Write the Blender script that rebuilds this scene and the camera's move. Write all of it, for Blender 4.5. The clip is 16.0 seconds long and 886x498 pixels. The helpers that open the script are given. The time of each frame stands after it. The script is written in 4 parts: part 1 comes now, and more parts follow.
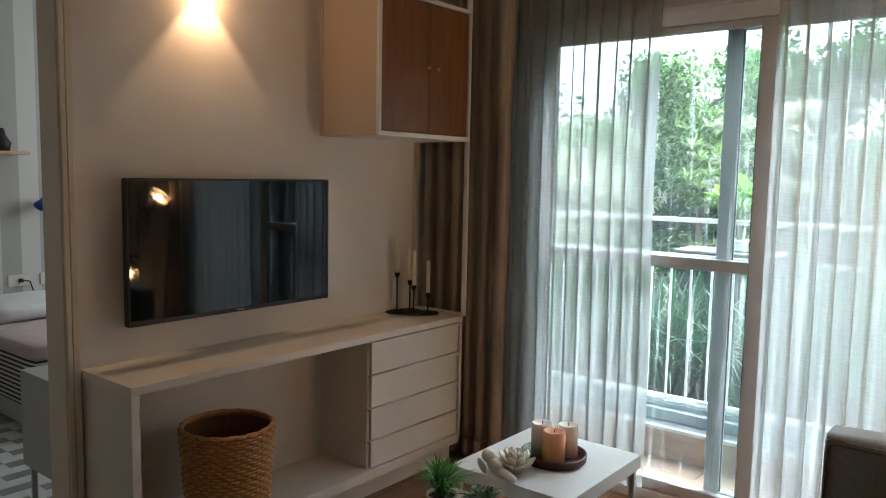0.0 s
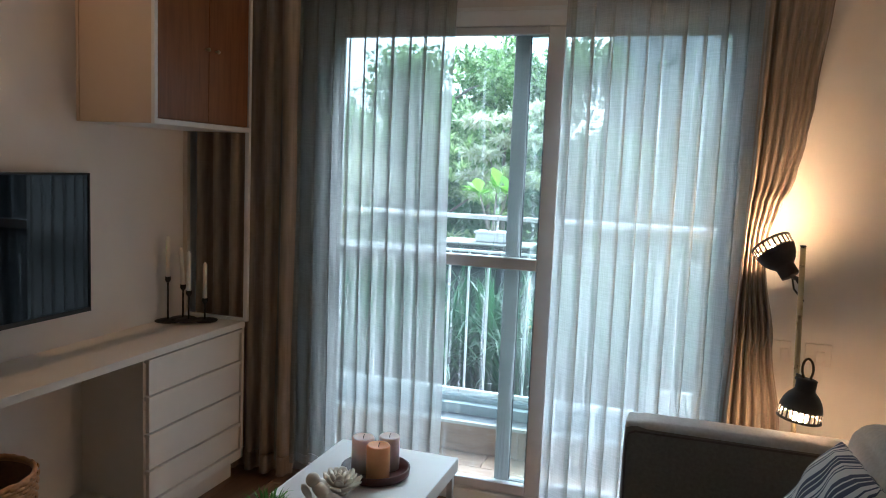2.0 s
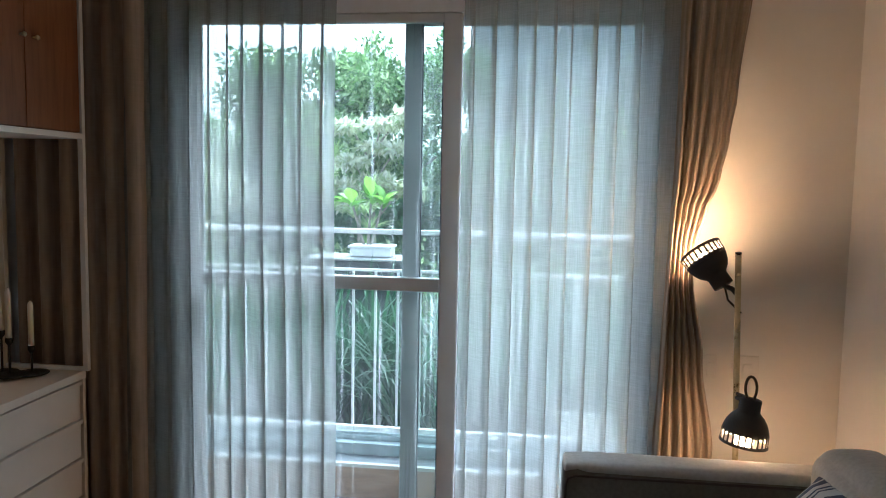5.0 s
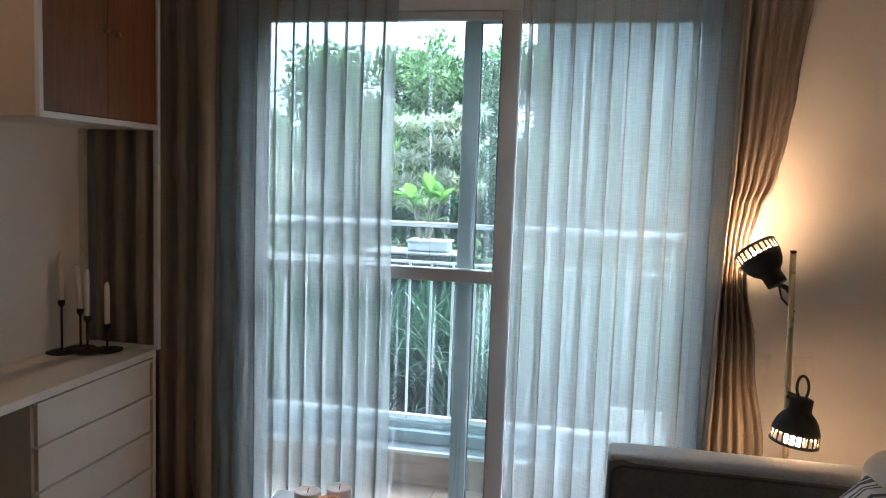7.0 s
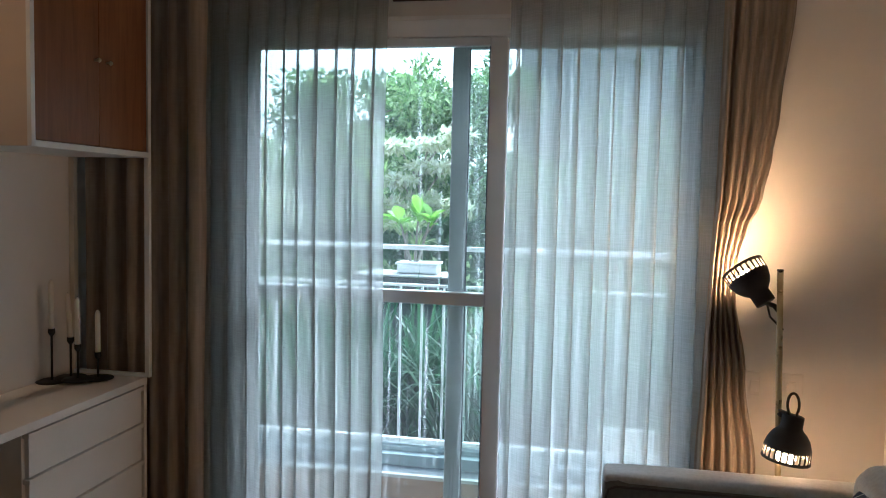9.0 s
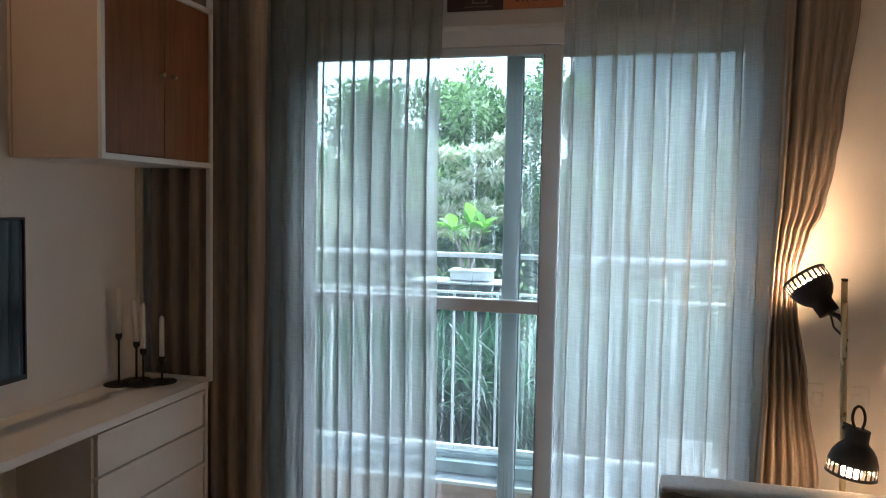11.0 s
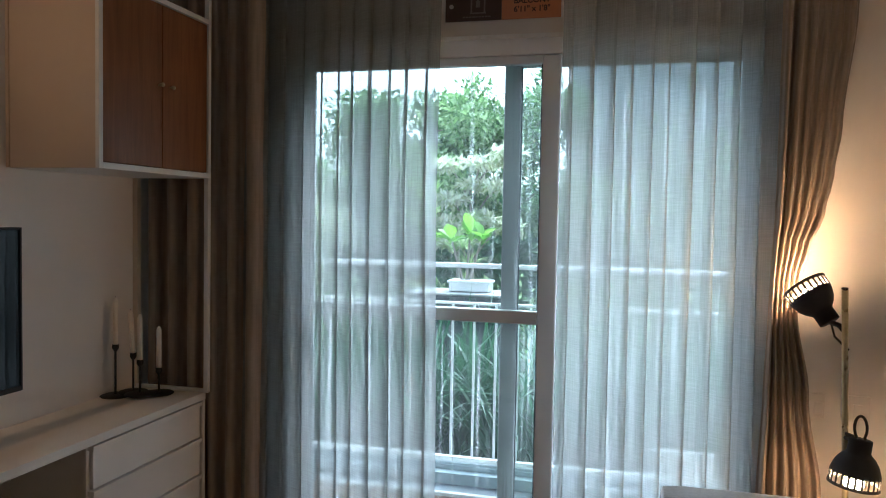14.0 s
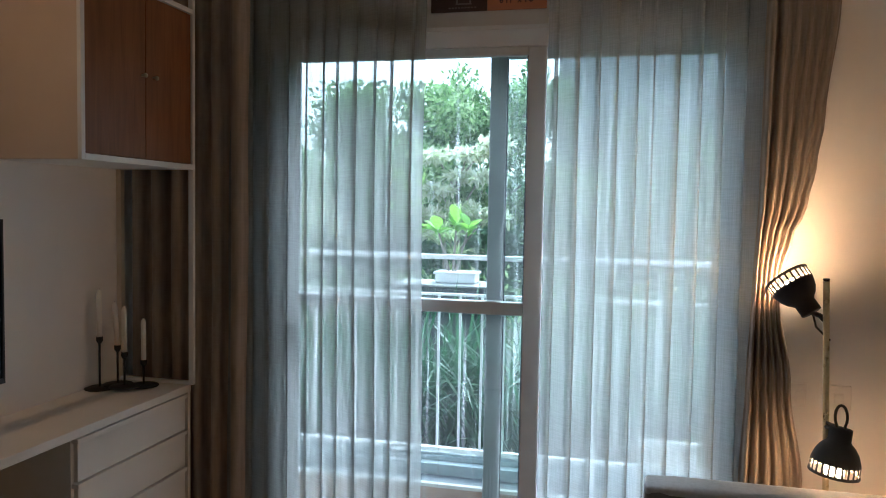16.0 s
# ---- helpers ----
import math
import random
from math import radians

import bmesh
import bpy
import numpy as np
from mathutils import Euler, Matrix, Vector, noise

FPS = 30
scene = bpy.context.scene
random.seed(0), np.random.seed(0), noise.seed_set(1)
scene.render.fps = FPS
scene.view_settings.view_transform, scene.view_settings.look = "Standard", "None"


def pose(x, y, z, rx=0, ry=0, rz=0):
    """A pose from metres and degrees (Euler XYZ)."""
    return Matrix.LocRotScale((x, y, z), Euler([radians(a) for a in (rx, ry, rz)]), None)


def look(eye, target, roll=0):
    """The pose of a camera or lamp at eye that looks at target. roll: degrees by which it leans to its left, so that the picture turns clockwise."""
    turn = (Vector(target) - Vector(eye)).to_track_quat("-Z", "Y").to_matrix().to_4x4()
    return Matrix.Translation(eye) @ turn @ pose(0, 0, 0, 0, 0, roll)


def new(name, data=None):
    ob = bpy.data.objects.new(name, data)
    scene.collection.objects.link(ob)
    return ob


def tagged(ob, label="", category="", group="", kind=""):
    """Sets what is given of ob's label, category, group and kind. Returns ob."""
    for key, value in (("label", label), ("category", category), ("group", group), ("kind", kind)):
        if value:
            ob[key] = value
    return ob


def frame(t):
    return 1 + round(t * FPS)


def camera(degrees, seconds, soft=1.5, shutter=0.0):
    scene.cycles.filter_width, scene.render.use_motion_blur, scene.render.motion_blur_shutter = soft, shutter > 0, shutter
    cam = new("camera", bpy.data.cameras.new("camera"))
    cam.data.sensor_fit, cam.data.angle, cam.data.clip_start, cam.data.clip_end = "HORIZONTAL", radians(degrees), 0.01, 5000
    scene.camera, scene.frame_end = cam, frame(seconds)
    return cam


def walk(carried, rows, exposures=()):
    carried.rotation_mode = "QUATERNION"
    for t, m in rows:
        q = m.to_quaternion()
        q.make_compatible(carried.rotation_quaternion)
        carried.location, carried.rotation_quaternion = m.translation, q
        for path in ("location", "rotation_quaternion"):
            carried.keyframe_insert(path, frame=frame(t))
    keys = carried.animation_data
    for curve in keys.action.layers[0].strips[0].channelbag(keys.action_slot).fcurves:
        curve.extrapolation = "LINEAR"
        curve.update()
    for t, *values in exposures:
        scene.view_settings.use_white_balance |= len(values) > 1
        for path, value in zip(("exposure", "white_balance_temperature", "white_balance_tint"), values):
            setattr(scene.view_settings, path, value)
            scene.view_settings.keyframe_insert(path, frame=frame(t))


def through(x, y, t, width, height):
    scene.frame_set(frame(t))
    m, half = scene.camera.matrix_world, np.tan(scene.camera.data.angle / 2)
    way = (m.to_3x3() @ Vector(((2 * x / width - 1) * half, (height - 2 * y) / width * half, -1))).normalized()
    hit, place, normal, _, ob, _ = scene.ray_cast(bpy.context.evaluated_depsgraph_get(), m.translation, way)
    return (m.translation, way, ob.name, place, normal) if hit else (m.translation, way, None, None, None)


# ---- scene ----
cam = camera(60.9, 16.0, soft=1.0)
PATH = [
    (0, (2.591, -3.167, 1.459), (1.346, -1.615, 1.261), 1.1),
    (0.5, (2.586, -3.144, 1.47), (1.475, -1.493, 1.277), 2.0),
    (1, (2.544, -3.135, 1.475), (1.567, -1.407, 1.231), 2.6),
    (1.5, (2.4, -3.132, 1.473), (1.629, -1.303, 1.226), 3.0),
    (2, (2.257, -3.177, 1.505), (1.644, -1.286, 1.287), 2.4),
    (2.5, (2.175, -3.135, 1.501), (1.572, -1.236, 1.323), 3.0),
    (3, (2.106, -2.972, 1.497), (1.555, -1.056, 1.34), 2.3),
    (3.5, (2.041, -2.864, 1.48), (1.475, -0.954, 1.301), 1.5),
    (4, (2.008, -2.8, 1.49), (1.603, -0.848, 1.335), 1.1),
    (4.2, (2.003, -2.785, 1.505), (1.676, -0.82, 1.352), 0.9),
    (4.7, (2.003, -2.785, 1.50), (1.77, -0.80, 1.33), 1.0),
    (5.5, (2.02, -2.82, 1.485), (1.72, -0.84, 1.28), 1.5),
    (6.5, (2.034, -2.854, 1.473), (1.628, -0.908, 1.25), 1.9),
    (7, (2.038, -2.857, 1.477), (1.639, -0.906, 1.287), 2.0),
    (7.5, (2.03, -2.863, 1.486), (1.646, -0.906, 1.334), 1.8),
    (8, (2.03, -2.87, 1.483), (1.654, -0.91, 1.343), 2.1),
    (8.5, (2.033, -2.87, 1.485), (1.672, -0.907, 1.352), 1.9),
    (9, (2.023, -2.878, 1.487), (1.657, -0.916, 1.353), 1.3),
    (9.5, (2.028, -2.889, 1.479), (1.574, -0.945, 1.356), 1.9),
    (9.7, (2.024, -2.896, 1.489), (1.554, -0.956, 1.36), 1.9),
    (12, (2.017, -2.895, 1.493), (1.505, -0.964, 1.389), 0.9),
    (12.5, (2.014, -2.89, 1.487), (1.498, -0.96, 1.39), 1.0),
    (13, (2.021, -2.889, 1.486), (1.511, -0.957, 1.391), 1.0),
    (13.5, (2.018, -2.892, 1.488), (1.518, -0.957, 1.398), 1.0),
    (14, (2.018, -2.886, 1.484), (1.519, -0.951, 1.397), 1.0),
    (14.5, (2.014, -2.89, 1.493), (1.532, -0.951, 1.393), 0.7),
    (15, (2.012, -2.89, 1.48), (1.533, -0.951, 1.388), 0.7),
    (15.5, (2.022, -2.891, 1.488), (1.538, -0.952, 1.4), 0.8),
    (16, (2.023, -2.886, 1.486), (1.558, -0.944, 1.376), 1.0),
]
EXPOSURES = [(0.0, 3.15, 5350, 4), (1.0, 3.03, 5080, 4), (2.5, 2.88, 4890, 4), (7.0, 2.74, 4880, 4), (16.0, 2.70, 4870, 4)]
walk(cam, [(t, look(eye, target, roll)) for t, eye, target, roll in PATH], EXPOSURES)

# ---- world, sun, exposure ----
SUN_ELEV, SUN_ROT = radians(56), radians(12)
world = bpy.data.worlds.new("overcast_sky")
scene.world = world
world.use_nodes = True
wn = world.node_tree
sky = wn.nodes.new("ShaderNodeTexSky")
sky.sky_type = "NISHITA"
sky.sun_disc = False
sky.sun_elevation, sky.sun_rotation = SUN_ELEV, SUN_ROT
sky.dust_density, sky.air_density, sky.ozone_density = 6.0, 0.7, 0.6
pale = wn.nodes.new("ShaderNodeHueSaturation")
pale.inputs["Saturation"].default_value = 0.55
wn.links.new(sky.outputs["Color"], pale.inputs["Color"])
wn.links.new(pale.outputs["Color"], wn.nodes["Background"].inputs["Color"])
wn.nodes["Background"].inputs["Strength"].default_value = 0.135

sun = new("sun", bpy.data.lights.new("sun", "SUN"))
sun.data.energy, sun.data.angle, sun.data.color = 0.35, radians(40), (1.0, 0.97, 0.93)
sun.matrix_world = look((0.2, 1.0, 8), (0, 0, 8 - 1.5))


# ---- materials ----
def nodes_of(name):
    m = bpy.data.materials.new(name)
    m.use_nodes = True
    n = m.node_tree
    return m, n, n.nodes["Principled BSDF"], n.nodes["Material Output"]


def add(n, kind, **sets):
    node = n.nodes.new(kind)
    for key, value in sets.items():
        node.inputs[key].default_value = value
    return node


def ramp(n, fac, stops):
    node = n.nodes.new("ShaderNodeValToRGB")
    el = node.color_ramp.elements
    while len(el) < len(stops):
        el.new(0.5)
    for e, (p, c) in zip(el, stops):
        e.position, e.color = p, (*c, 1)
    n.links.new(fac, node.inputs["Fac"])
    return node.outputs["Color"]


def coords(n, scale=(1, 1, 1), kind="Object"):
    tc = n.nodes.new("ShaderNodeTexCoord")
    mp = n.nodes.new("ShaderNodeMapping")
    mp.inputs["Scale"].default_value = scale
    n.links.new(tc.outputs[kind], mp.inputs["Vector"])
    return mp.outputs["Vector"]


def surface(name, a, b, rough=0.6, scale=8, fine=120, bump=0.15, stretch=(1, 1, 1), metal=0.0, vary=0.0, dist=0.002):
    """Two-tone surface: broad mottling between a and b, fine grain as relief, roughness that wanders."""
    m, n, p, out = nodes_of(name)
    v = coords(n, stretch)
    big = add(n, "ShaderNodeTexNoise", Scale=scale, Detail=6.0, Roughness=0.6)
    n.links.new(v, big.inputs["Vector"])
    col = ramp(n, big.outputs["Fac"], [(0.3, a), (0.7, b)])
    if vary:
        info = n.nodes.new("ShaderNodeObjectInfo")
        hsv = n.nodes.new("ShaderNodeHueSaturation")
        mr = add(n, "ShaderNodeMapRange")
        mr.inputs["To Min"].default_value, mr.inputs["To Max"].default_value = 1 - vary, 1 + vary
        n.links.new(info.outputs["Random"], mr.inputs["Value"])
        n.links.new(mr.outputs["Result"], hsv.inputs["Value"])
        n.links.new(col, hsv.inputs["Color"])
        col = hsv.outputs["Color"]
    n.links.new(col, p.inputs["Base Color"])
    p.inputs["Metallic"].default_value = metal
    grain = add(n, "ShaderNodeTexNoise", Scale=fine, Detail=4.0)
    n.links.new(v, grain.inputs["Vector"])
    rr = add(n, "ShaderNodeMapRange")
    rr.inputs["To Min"].default_value, rr.inputs["To Max"].default_value = rough - 0.08, min(1, rough + 0.1)
    n.links.new(big.outputs["Fac"], rr.inputs["Value"])
    n.links.new(rr.outputs["Result"], p.inputs["Roughness"])
    if bump:
        bp = add(n, "ShaderNodeBump", Strength=bump, Distance=dist)
        n.links.new(grain.outputs["Fac"], bp.inputs["Height"])
        n.links.new(bp.outputs["Normal"], p.inputs["Normal"])
    return m


def weave(name, a, b, pitch=0.0016, rough=0.95, bump=0.5, slub=(60, 60, 4)):
    """Woven cloth: crossing threads as relief, slubs as streaks of tone."""
    m, n, p, out = nodes_of(name)
    v = coords(n)
    sl = add(n, "ShaderNodeTexNoise", Scale=1.0, Detail=5.0)
    n.links.new(coords(n, slub), sl.inputs["Vector"])
    s2 = add(n, "ShaderNodeTexNoise", Scale=1.0, Detail=3.0)
    n.links.new(coords(n, (6, 6, 220)), s2.inputs["Vector"])
    mx = n.nodes.new("ShaderNodeMath")
    mx.operation = "MULTIPLY_ADD"
    mx.inputs[1].default_value = 0.22
    n.links.new(s2.outputs["Fac"], mx.inputs[0])
    mh = n.nodes.new("ShaderNodeMath")
    mh.operation = "MULTIPLY"
    mh.inputs[1].default_value = 0.78
    n.links.new(sl.outputs["Fac"], mh.inputs[0])
    n.links.new(mh.outputs[0], mx.inputs[2])
    n.links.new(ramp(n, mx.outputs[0], [(0.35, a), (0.65, b)]), p.inputs["Base Color"])
    p.inputs["Roughness"].default_value = rough
    p.inputs["Sheen Weight"].default_value = 0.2
    wv = add(n, "ShaderNodeTexNoise", Scale=0.35 / pitch, Detail=2.0)
    n.links.new(v, wv.inputs["Vector"])
    bp = add(n, "ShaderNodeBump", Strength=bump, Distance=0.001)
    n.links.new(wv.outputs["Fac"], bp.inputs["Height"])
    n.links.new(bp.outputs["Normal"], p.inputs["Normal"])
    return m


def wood(name, a, b, c, along=(1.5, 14, 14), rough=0.45, vary=0.12, bump=0.08):
    """Grained wood: streaks along one axis, knots of darker tone, tone by piece."""
    m, n, p, out = nodes_of(name)
    info = n.nodes.new("ShaderNodeObjectInfo")
    tc = n.nodes.new("ShaderNodeTexCoord")
    off = n.nodes.new("ShaderNodeVectorMath")
    off.operation = "MULTIPLY_ADD"
    off.inputs[1].default_value = (9.7, 9.7, 9.7)
    n.links.new(info.outputs["Random"], off.inputs[0])
    n.links.new(tc.outputs["Object"], off.inputs[2])
    mp = n.nodes.new("ShaderNodeMapping")
    mp.inputs["Scale"].default_value = along
    n.links.new(off.outputs[0], mp.inputs["Vector"])
    g = add(n, "ShaderNodeTexNoise", Scale=2.0, Detail=8.0, Roughness=0.65, Distortion=0.6)
    n.links.new(mp.outputs["Vector"], g.inputs["Vector"])
    col = ramp(n, g.outputs["Fac"], [(0.28, a), (0.5, b), (0.72, c)])
    hsv = n.nodes.new("ShaderNodeHueSaturation")
    mr = add(n, "ShaderNodeMapRange")
    mr.inputs["To Min"].default_value, mr.inputs["To Max"].default_value = 1 - vary, 1 + vary
    n.links.new(info.outputs["Random"], mr.inputs["Value"])
    n.links.new(mr.outputs["Result"], hsv.inputs["Value"])
    n.links.new(col, hsv.inputs["Color"])
    n.links.new(hsv.outputs["Color"], p.inputs["Base Color"])
    p.inputs["Roughness"].default_value = rough
    bp = add(n, "ShaderNodeBump", Strength=bump, Distance=0.002)
    n.links.new(g.outputs["Fac"], bp.inputs["Height"])
    n.links.new(bp.outputs["Normal"], p.inputs["Normal"])
    return m


def sheer_cloth(name, tint, dense):
    """Open-weave voile: part of the light passes straight, the threads scatter the rest; slubs run across and down."""
    m, n, p, out = nodes_of(name)
    n.nodes.remove(p)
    h1 = add(n, "ShaderNodeTexNoise", Scale=1.0, Detail=5.0, Roughness=0.7)
    n.links.new(coords(n, (12, 12, 300)), h1.inputs["Vector"])
    v1 = add(n, "ShaderNodeTexNoise", Scale=1.0, Detail=4.0, Roughness=0.6)
    n.links.new(coords(n, (420, 420, 7)), v1.inputs["Vector"])
    s = n.nodes.new("ShaderNodeMath")
    s.operation = "ADD"
    n.links.new(h1.outputs["Fac"], s.inputs[0])
    n.links.new(v1.outputs["Fac"], s.inputs[1])
    mr = add(n, "ShaderNodeMapRange")
    mr.inputs["From Min"].default_value, mr.inputs["From Max"].default_value = 0.7, 1.3
    mr.inputs["To Min"].default_value, mr.inputs["To Max"].default_value = dense - 0.10, dense + 0.10
    n.links.new(s.outputs[0], mr.inputs["Value"])
    tr = n.nodes.new("ShaderNodeBsdfTransparent")
    df = add(n, "ShaderNodeBsdfDiffuse", Color=(*tint, 1))
    tl = add(n, "ShaderNodeBsdfTranslucent", Color=(*tint, 1))
    th = add(n, "ShaderNodeMixShader", Fac=0.5)
    n.links.new(df.outputs[0], th.inputs[1])
    n.links.new(tl.outputs[0], th.inputs[2])
    mx = n.nodes.new("ShaderNodeMixShader")
    n.links.new(mr.outputs["Result"], mx.inputs[0])
    n.links.new(tr.outputs[0], mx.inputs[1])
    n.links.new(th.outputs[0], mx.inputs[2])
    n.links.new(mx.outputs[0], out.inputs["Surface"])
    return m


def pane_glass(name, tint=(0.92, 0.965, 0.93)):
    """Thin flat glass: straight through, with Fresnel gloss and faint streaks of dirt."""
    m, n, p, out = nodes_of(name)
    n.nodes.remove(p)
    tr = add(n, "ShaderNodeBsdfTransparent", Color=(*tint, 1))
    gl = add(n, "ShaderNodeBsdfGlossy", Roughness=0.02)
    fr = add(n, "ShaderNodeFresnel", IOR=1.45)
    a = n.nodes.new("ShaderNodeMixShader")
    n.links.new(fr.outputs[0], a.inputs[0])
    n.links.new(tr.outputs[0], a.inputs[1])
    n.links.new(gl.outputs[0], a.inputs[2])
    st = add(n, "ShaderNodeTexNoise", Scale=1.0, Detail=5.0)
    n.links.new(coords(n, (60, 60, 1.5)), st.inputs["Vector"])
    fac = add(n, "ShaderNodeMapRange")
    fac.inputs["From Min"].default_value, fac.inputs["From Max"].default_value = 0.58, 0.85
    fac.inputs["To Min"].default_value, fac.inputs["To Max"].default_value = 0.012, 0.45
    n.links.new(st.outputs["Fac"], fac.inputs["Value"])
    tl = add(n, "ShaderNodeBsdfTranslucent", Color=(0.8, 0.85, 0.85, 1))
    b = n.nodes.new("ShaderNodeMixShader")
    n.links.new(fac.outputs["Result"], b.inputs[0])
    n.links.new(a.outputs[0], b.inputs[1])
    n.links.new(tl.outputs[0], b.inputs[2])
    n.links.new(b.outputs[0], out.inputs["Surface"])
    return m


def leaf_mat(name, a, b, c, through=0.35):
    """Leaf: tone by single leaf, some light passing through."""
    m, n, p, out = nodes_of(name)
    geo = n.nodes.new("ShaderNodeNewGeometry")
    col = ramp(n, geo.outputs["Random Per Island"], [(0.0, a), (0.55, b), (1.0, c)])
    n.links.new(col, p.inputs["Base Color"])
    p.inputs["Roughness"].default_value = 0.45
    tl = n.nodes.new("ShaderNodeBsdfTranslucent")
    n.links.new(col, tl.inputs["Color"])
    mx = add(n, "ShaderNodeMixShader", Fac=min(0.6, through + 0.15))
    n.links.new(p.outputs[0], mx.inputs[1])
    n.links.new(tl.outputs[0], mx.inputs[2])
    n.links.new(mx.outputs[0], out.inputs["Surface"])
    return m


def stripes(name, cols, width, axis, rough=0.8, sharp=0.02, bump=0.2):
    """Cloth or paper with printed stripes of several tones across one axis."""
    m, n, p, out = nodes_of(name)
    tc = n.nodes.new("ShaderNodeTexCoord")
    sp = n.nodes.new("ShaderNodeSeparateXYZ")
    n.links.new(tc.outputs["Object"], sp.inputs[0])
    mu = n.nodes.new("ShaderNodeMath")
    mu.operation = "DIVIDE"
    mu.inputs[1].default_value = width
    n.links.new(sp.outputs[axis], mu.inputs[0])
    fr = n.nodes.new("ShaderNodeMath")
    fr.operation = "FRACT"
    n.links.new(mu.outputs[0], fr.inputs[0])
    node = n.nodes.new("ShaderNodeValToRGB")
    node.color_ramp.interpolation = "CONSTANT"
    el = node.color_ramp.elements
    while len(el) < len(cols):
        el.new(0.5)
    for e, (pos, c) in zip(el, cols):
        e.position, e.color = pos, (*c, 1)
    n.links.new(fr.outputs[0], node.inputs["Fac"])
    n.links.new(node.outputs["Color"], p.inputs["Base Color"])
    p.inputs["Roughness"].default_value = rough
    g = add(n, "ShaderNodeTexNoise", Scale=400.0, Detail=2.0)
    n.links.new(tc.outputs["Object"], g.inputs["Vector"])
    bp = add(n, "ShaderNodeBump", Strength=bump, Distance=0.001)
    n.links.new(g.outputs["Fac"], bp.inputs["Height"])
    n.links.new(bp.outputs["Normal"], p.inputs["Normal"])
    return m


def glow(name, colour, strength):
    m, n, p, out = nodes_of(name)
    p.inputs["Base Color"].default_value = (*colour, 1)
    p.inputs["Emission Color"].default_value = (*colour, 1)
    p.inputs["Emission Strength"].default_value = strength
    return m


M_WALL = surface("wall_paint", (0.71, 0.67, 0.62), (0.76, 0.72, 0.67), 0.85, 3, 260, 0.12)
# Wall paint made paler so east and south walls reflect more light inward.
M_WALL_BOUNCE = surface("bounce_wall_paint", (0.80, 0.77, 0.72), (0.84, 0.81, 0.77), 0.85, 3, 260, 0.12)
M_CEIL = surface("ceiling_paint", (0.82, 0.81, 0.79), (0.86, 0.85, 0.83), 0.9, 3, 200, 0.1)
M_FLOORWOOD = wood("floor_wood", (0.12, 0.055, 0.028), (0.2, 0.1, 0.05), (0.28, 0.15, 0.08), (14, 1.2, 14), 0.35, 0.14)
M_CREAM = surface("cream_laminate", (0.68, 0.62, 0.54), (0.73, 0.67, 0.59), 0.5, 5, 300, 0.04)
M_TAN = surface("tan_laminate", (0.62, 0.50, 0.38), (0.66, 0.54, 0.42), 0.55, 4, 300, 0.04)
M_WHITE = surface("white_lacquer", (0.76, 0.75, 0.72), (0.81, 0.8, 0.78), 0.35, 5, 300, 0.03)
M_DOORWOOD = wood("walnut_veneer", (0.15, 0.056, 0.020), (0.21, 0.083, 0.030), (0.26, 0.108, 0.041), (16, 16, 1.3), 0.4, 0.08)
M_JAMB = surface("jamb_paint", (0.66, 0.58, 0.46), (0.72, 0.64, 0.52), 0.6, 6, 200, 0.06)
# One white paint in three tones: greyed for the shaded rear sash, frame lightest.
M_UPVC_SHADED = surface("frame_paint_shaded", (0.40, 0.41, 0.42), (0.46, 0.47, 0.48), 0.4, 6, 200, 0.04)
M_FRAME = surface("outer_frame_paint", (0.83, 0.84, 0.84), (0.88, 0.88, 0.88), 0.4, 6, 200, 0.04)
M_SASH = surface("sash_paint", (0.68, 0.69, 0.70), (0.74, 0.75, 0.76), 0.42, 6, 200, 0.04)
M_GASKET = surface("rubber_gasket", (0.03, 0.035, 0.04), (0.05, 0.055, 0.06), 0.7)
M_GLASS = pane_glass("window_glass")
M_TVBLACK = surface("tv_plastic", (0.008, 0.008, 0.009), (0.012, 0.012, 0.013), 0.45, 10, 200, 0.02)
M_SCREEN = surface("tv_screen", (0.003, 0.005, 0.007), (0.004, 0.006, 0.008), 0.10, 3, 50, 0.0)
sb = M_SCREEN.node_tree.nodes["Principled BSDF"]
for link in list(sb.inputs["Roughness"].links):
    M_SCREEN.node_tree.links.remove(link)
sb.inputs["Roughness"].default_value = 0.035
M_BLACK = surface("black_iron", (0.012, 0.012, 0.012), (0.025, 0.024, 0.022), 0.55, 30, 300, 0.15, metal=0.3)
M_LAMPBLACK = surface("black_enamel", (0.014, 0.013, 0.012), (0.024, 0.022, 0.02), 0.5, 20, 250, 0.06)
M_BRASS = surface("brass_tube", (0.5, 0.42, 0.25), (0.6, 0.52, 0.33), 0.28, 20, 200, 0.03, metal=1.0)
M_STEEL = surface("brushed_steel", (0.55, 0.55, 0.55), (0.65, 0.65, 0.64), 0.35, 20, 300, 0.05, metal=1.0)
M_WAX_WHITE = surface("ivory_wax", (0.78, 0.72, 0.62), (0.84, 0.79, 0.7), 0.5, 20, 120, 0.08)
M_WAX_PINK = surface("pale_pink_wax", (0.82, 0.68, 0.63), (0.87, 0.74, 0.69), 0.5, 16, 120, 0.1)
M_WAX_ORANGE = surface("apricot_wax", (0.82, 0.38, 0.16), (0.88, 0.45, 0.2), 0.5, 16, 120, 0.1)
M_WICK = surface("wick", (0.02, 0.018, 0.015), (0.04, 0.035, 0.03), 0.9)
M_TRAY = surface("dark_tray_wood", (0.055, 0.018, 0.014), (0.085, 0.03, 0.022), 0.35, 12, 150, 0.06)
M_CERAMIC = surface("white_ceramic", (0.80, 0.74, 0.63), (0.84, 0.78, 0.68), 0.45, 12, 200, 0.04)
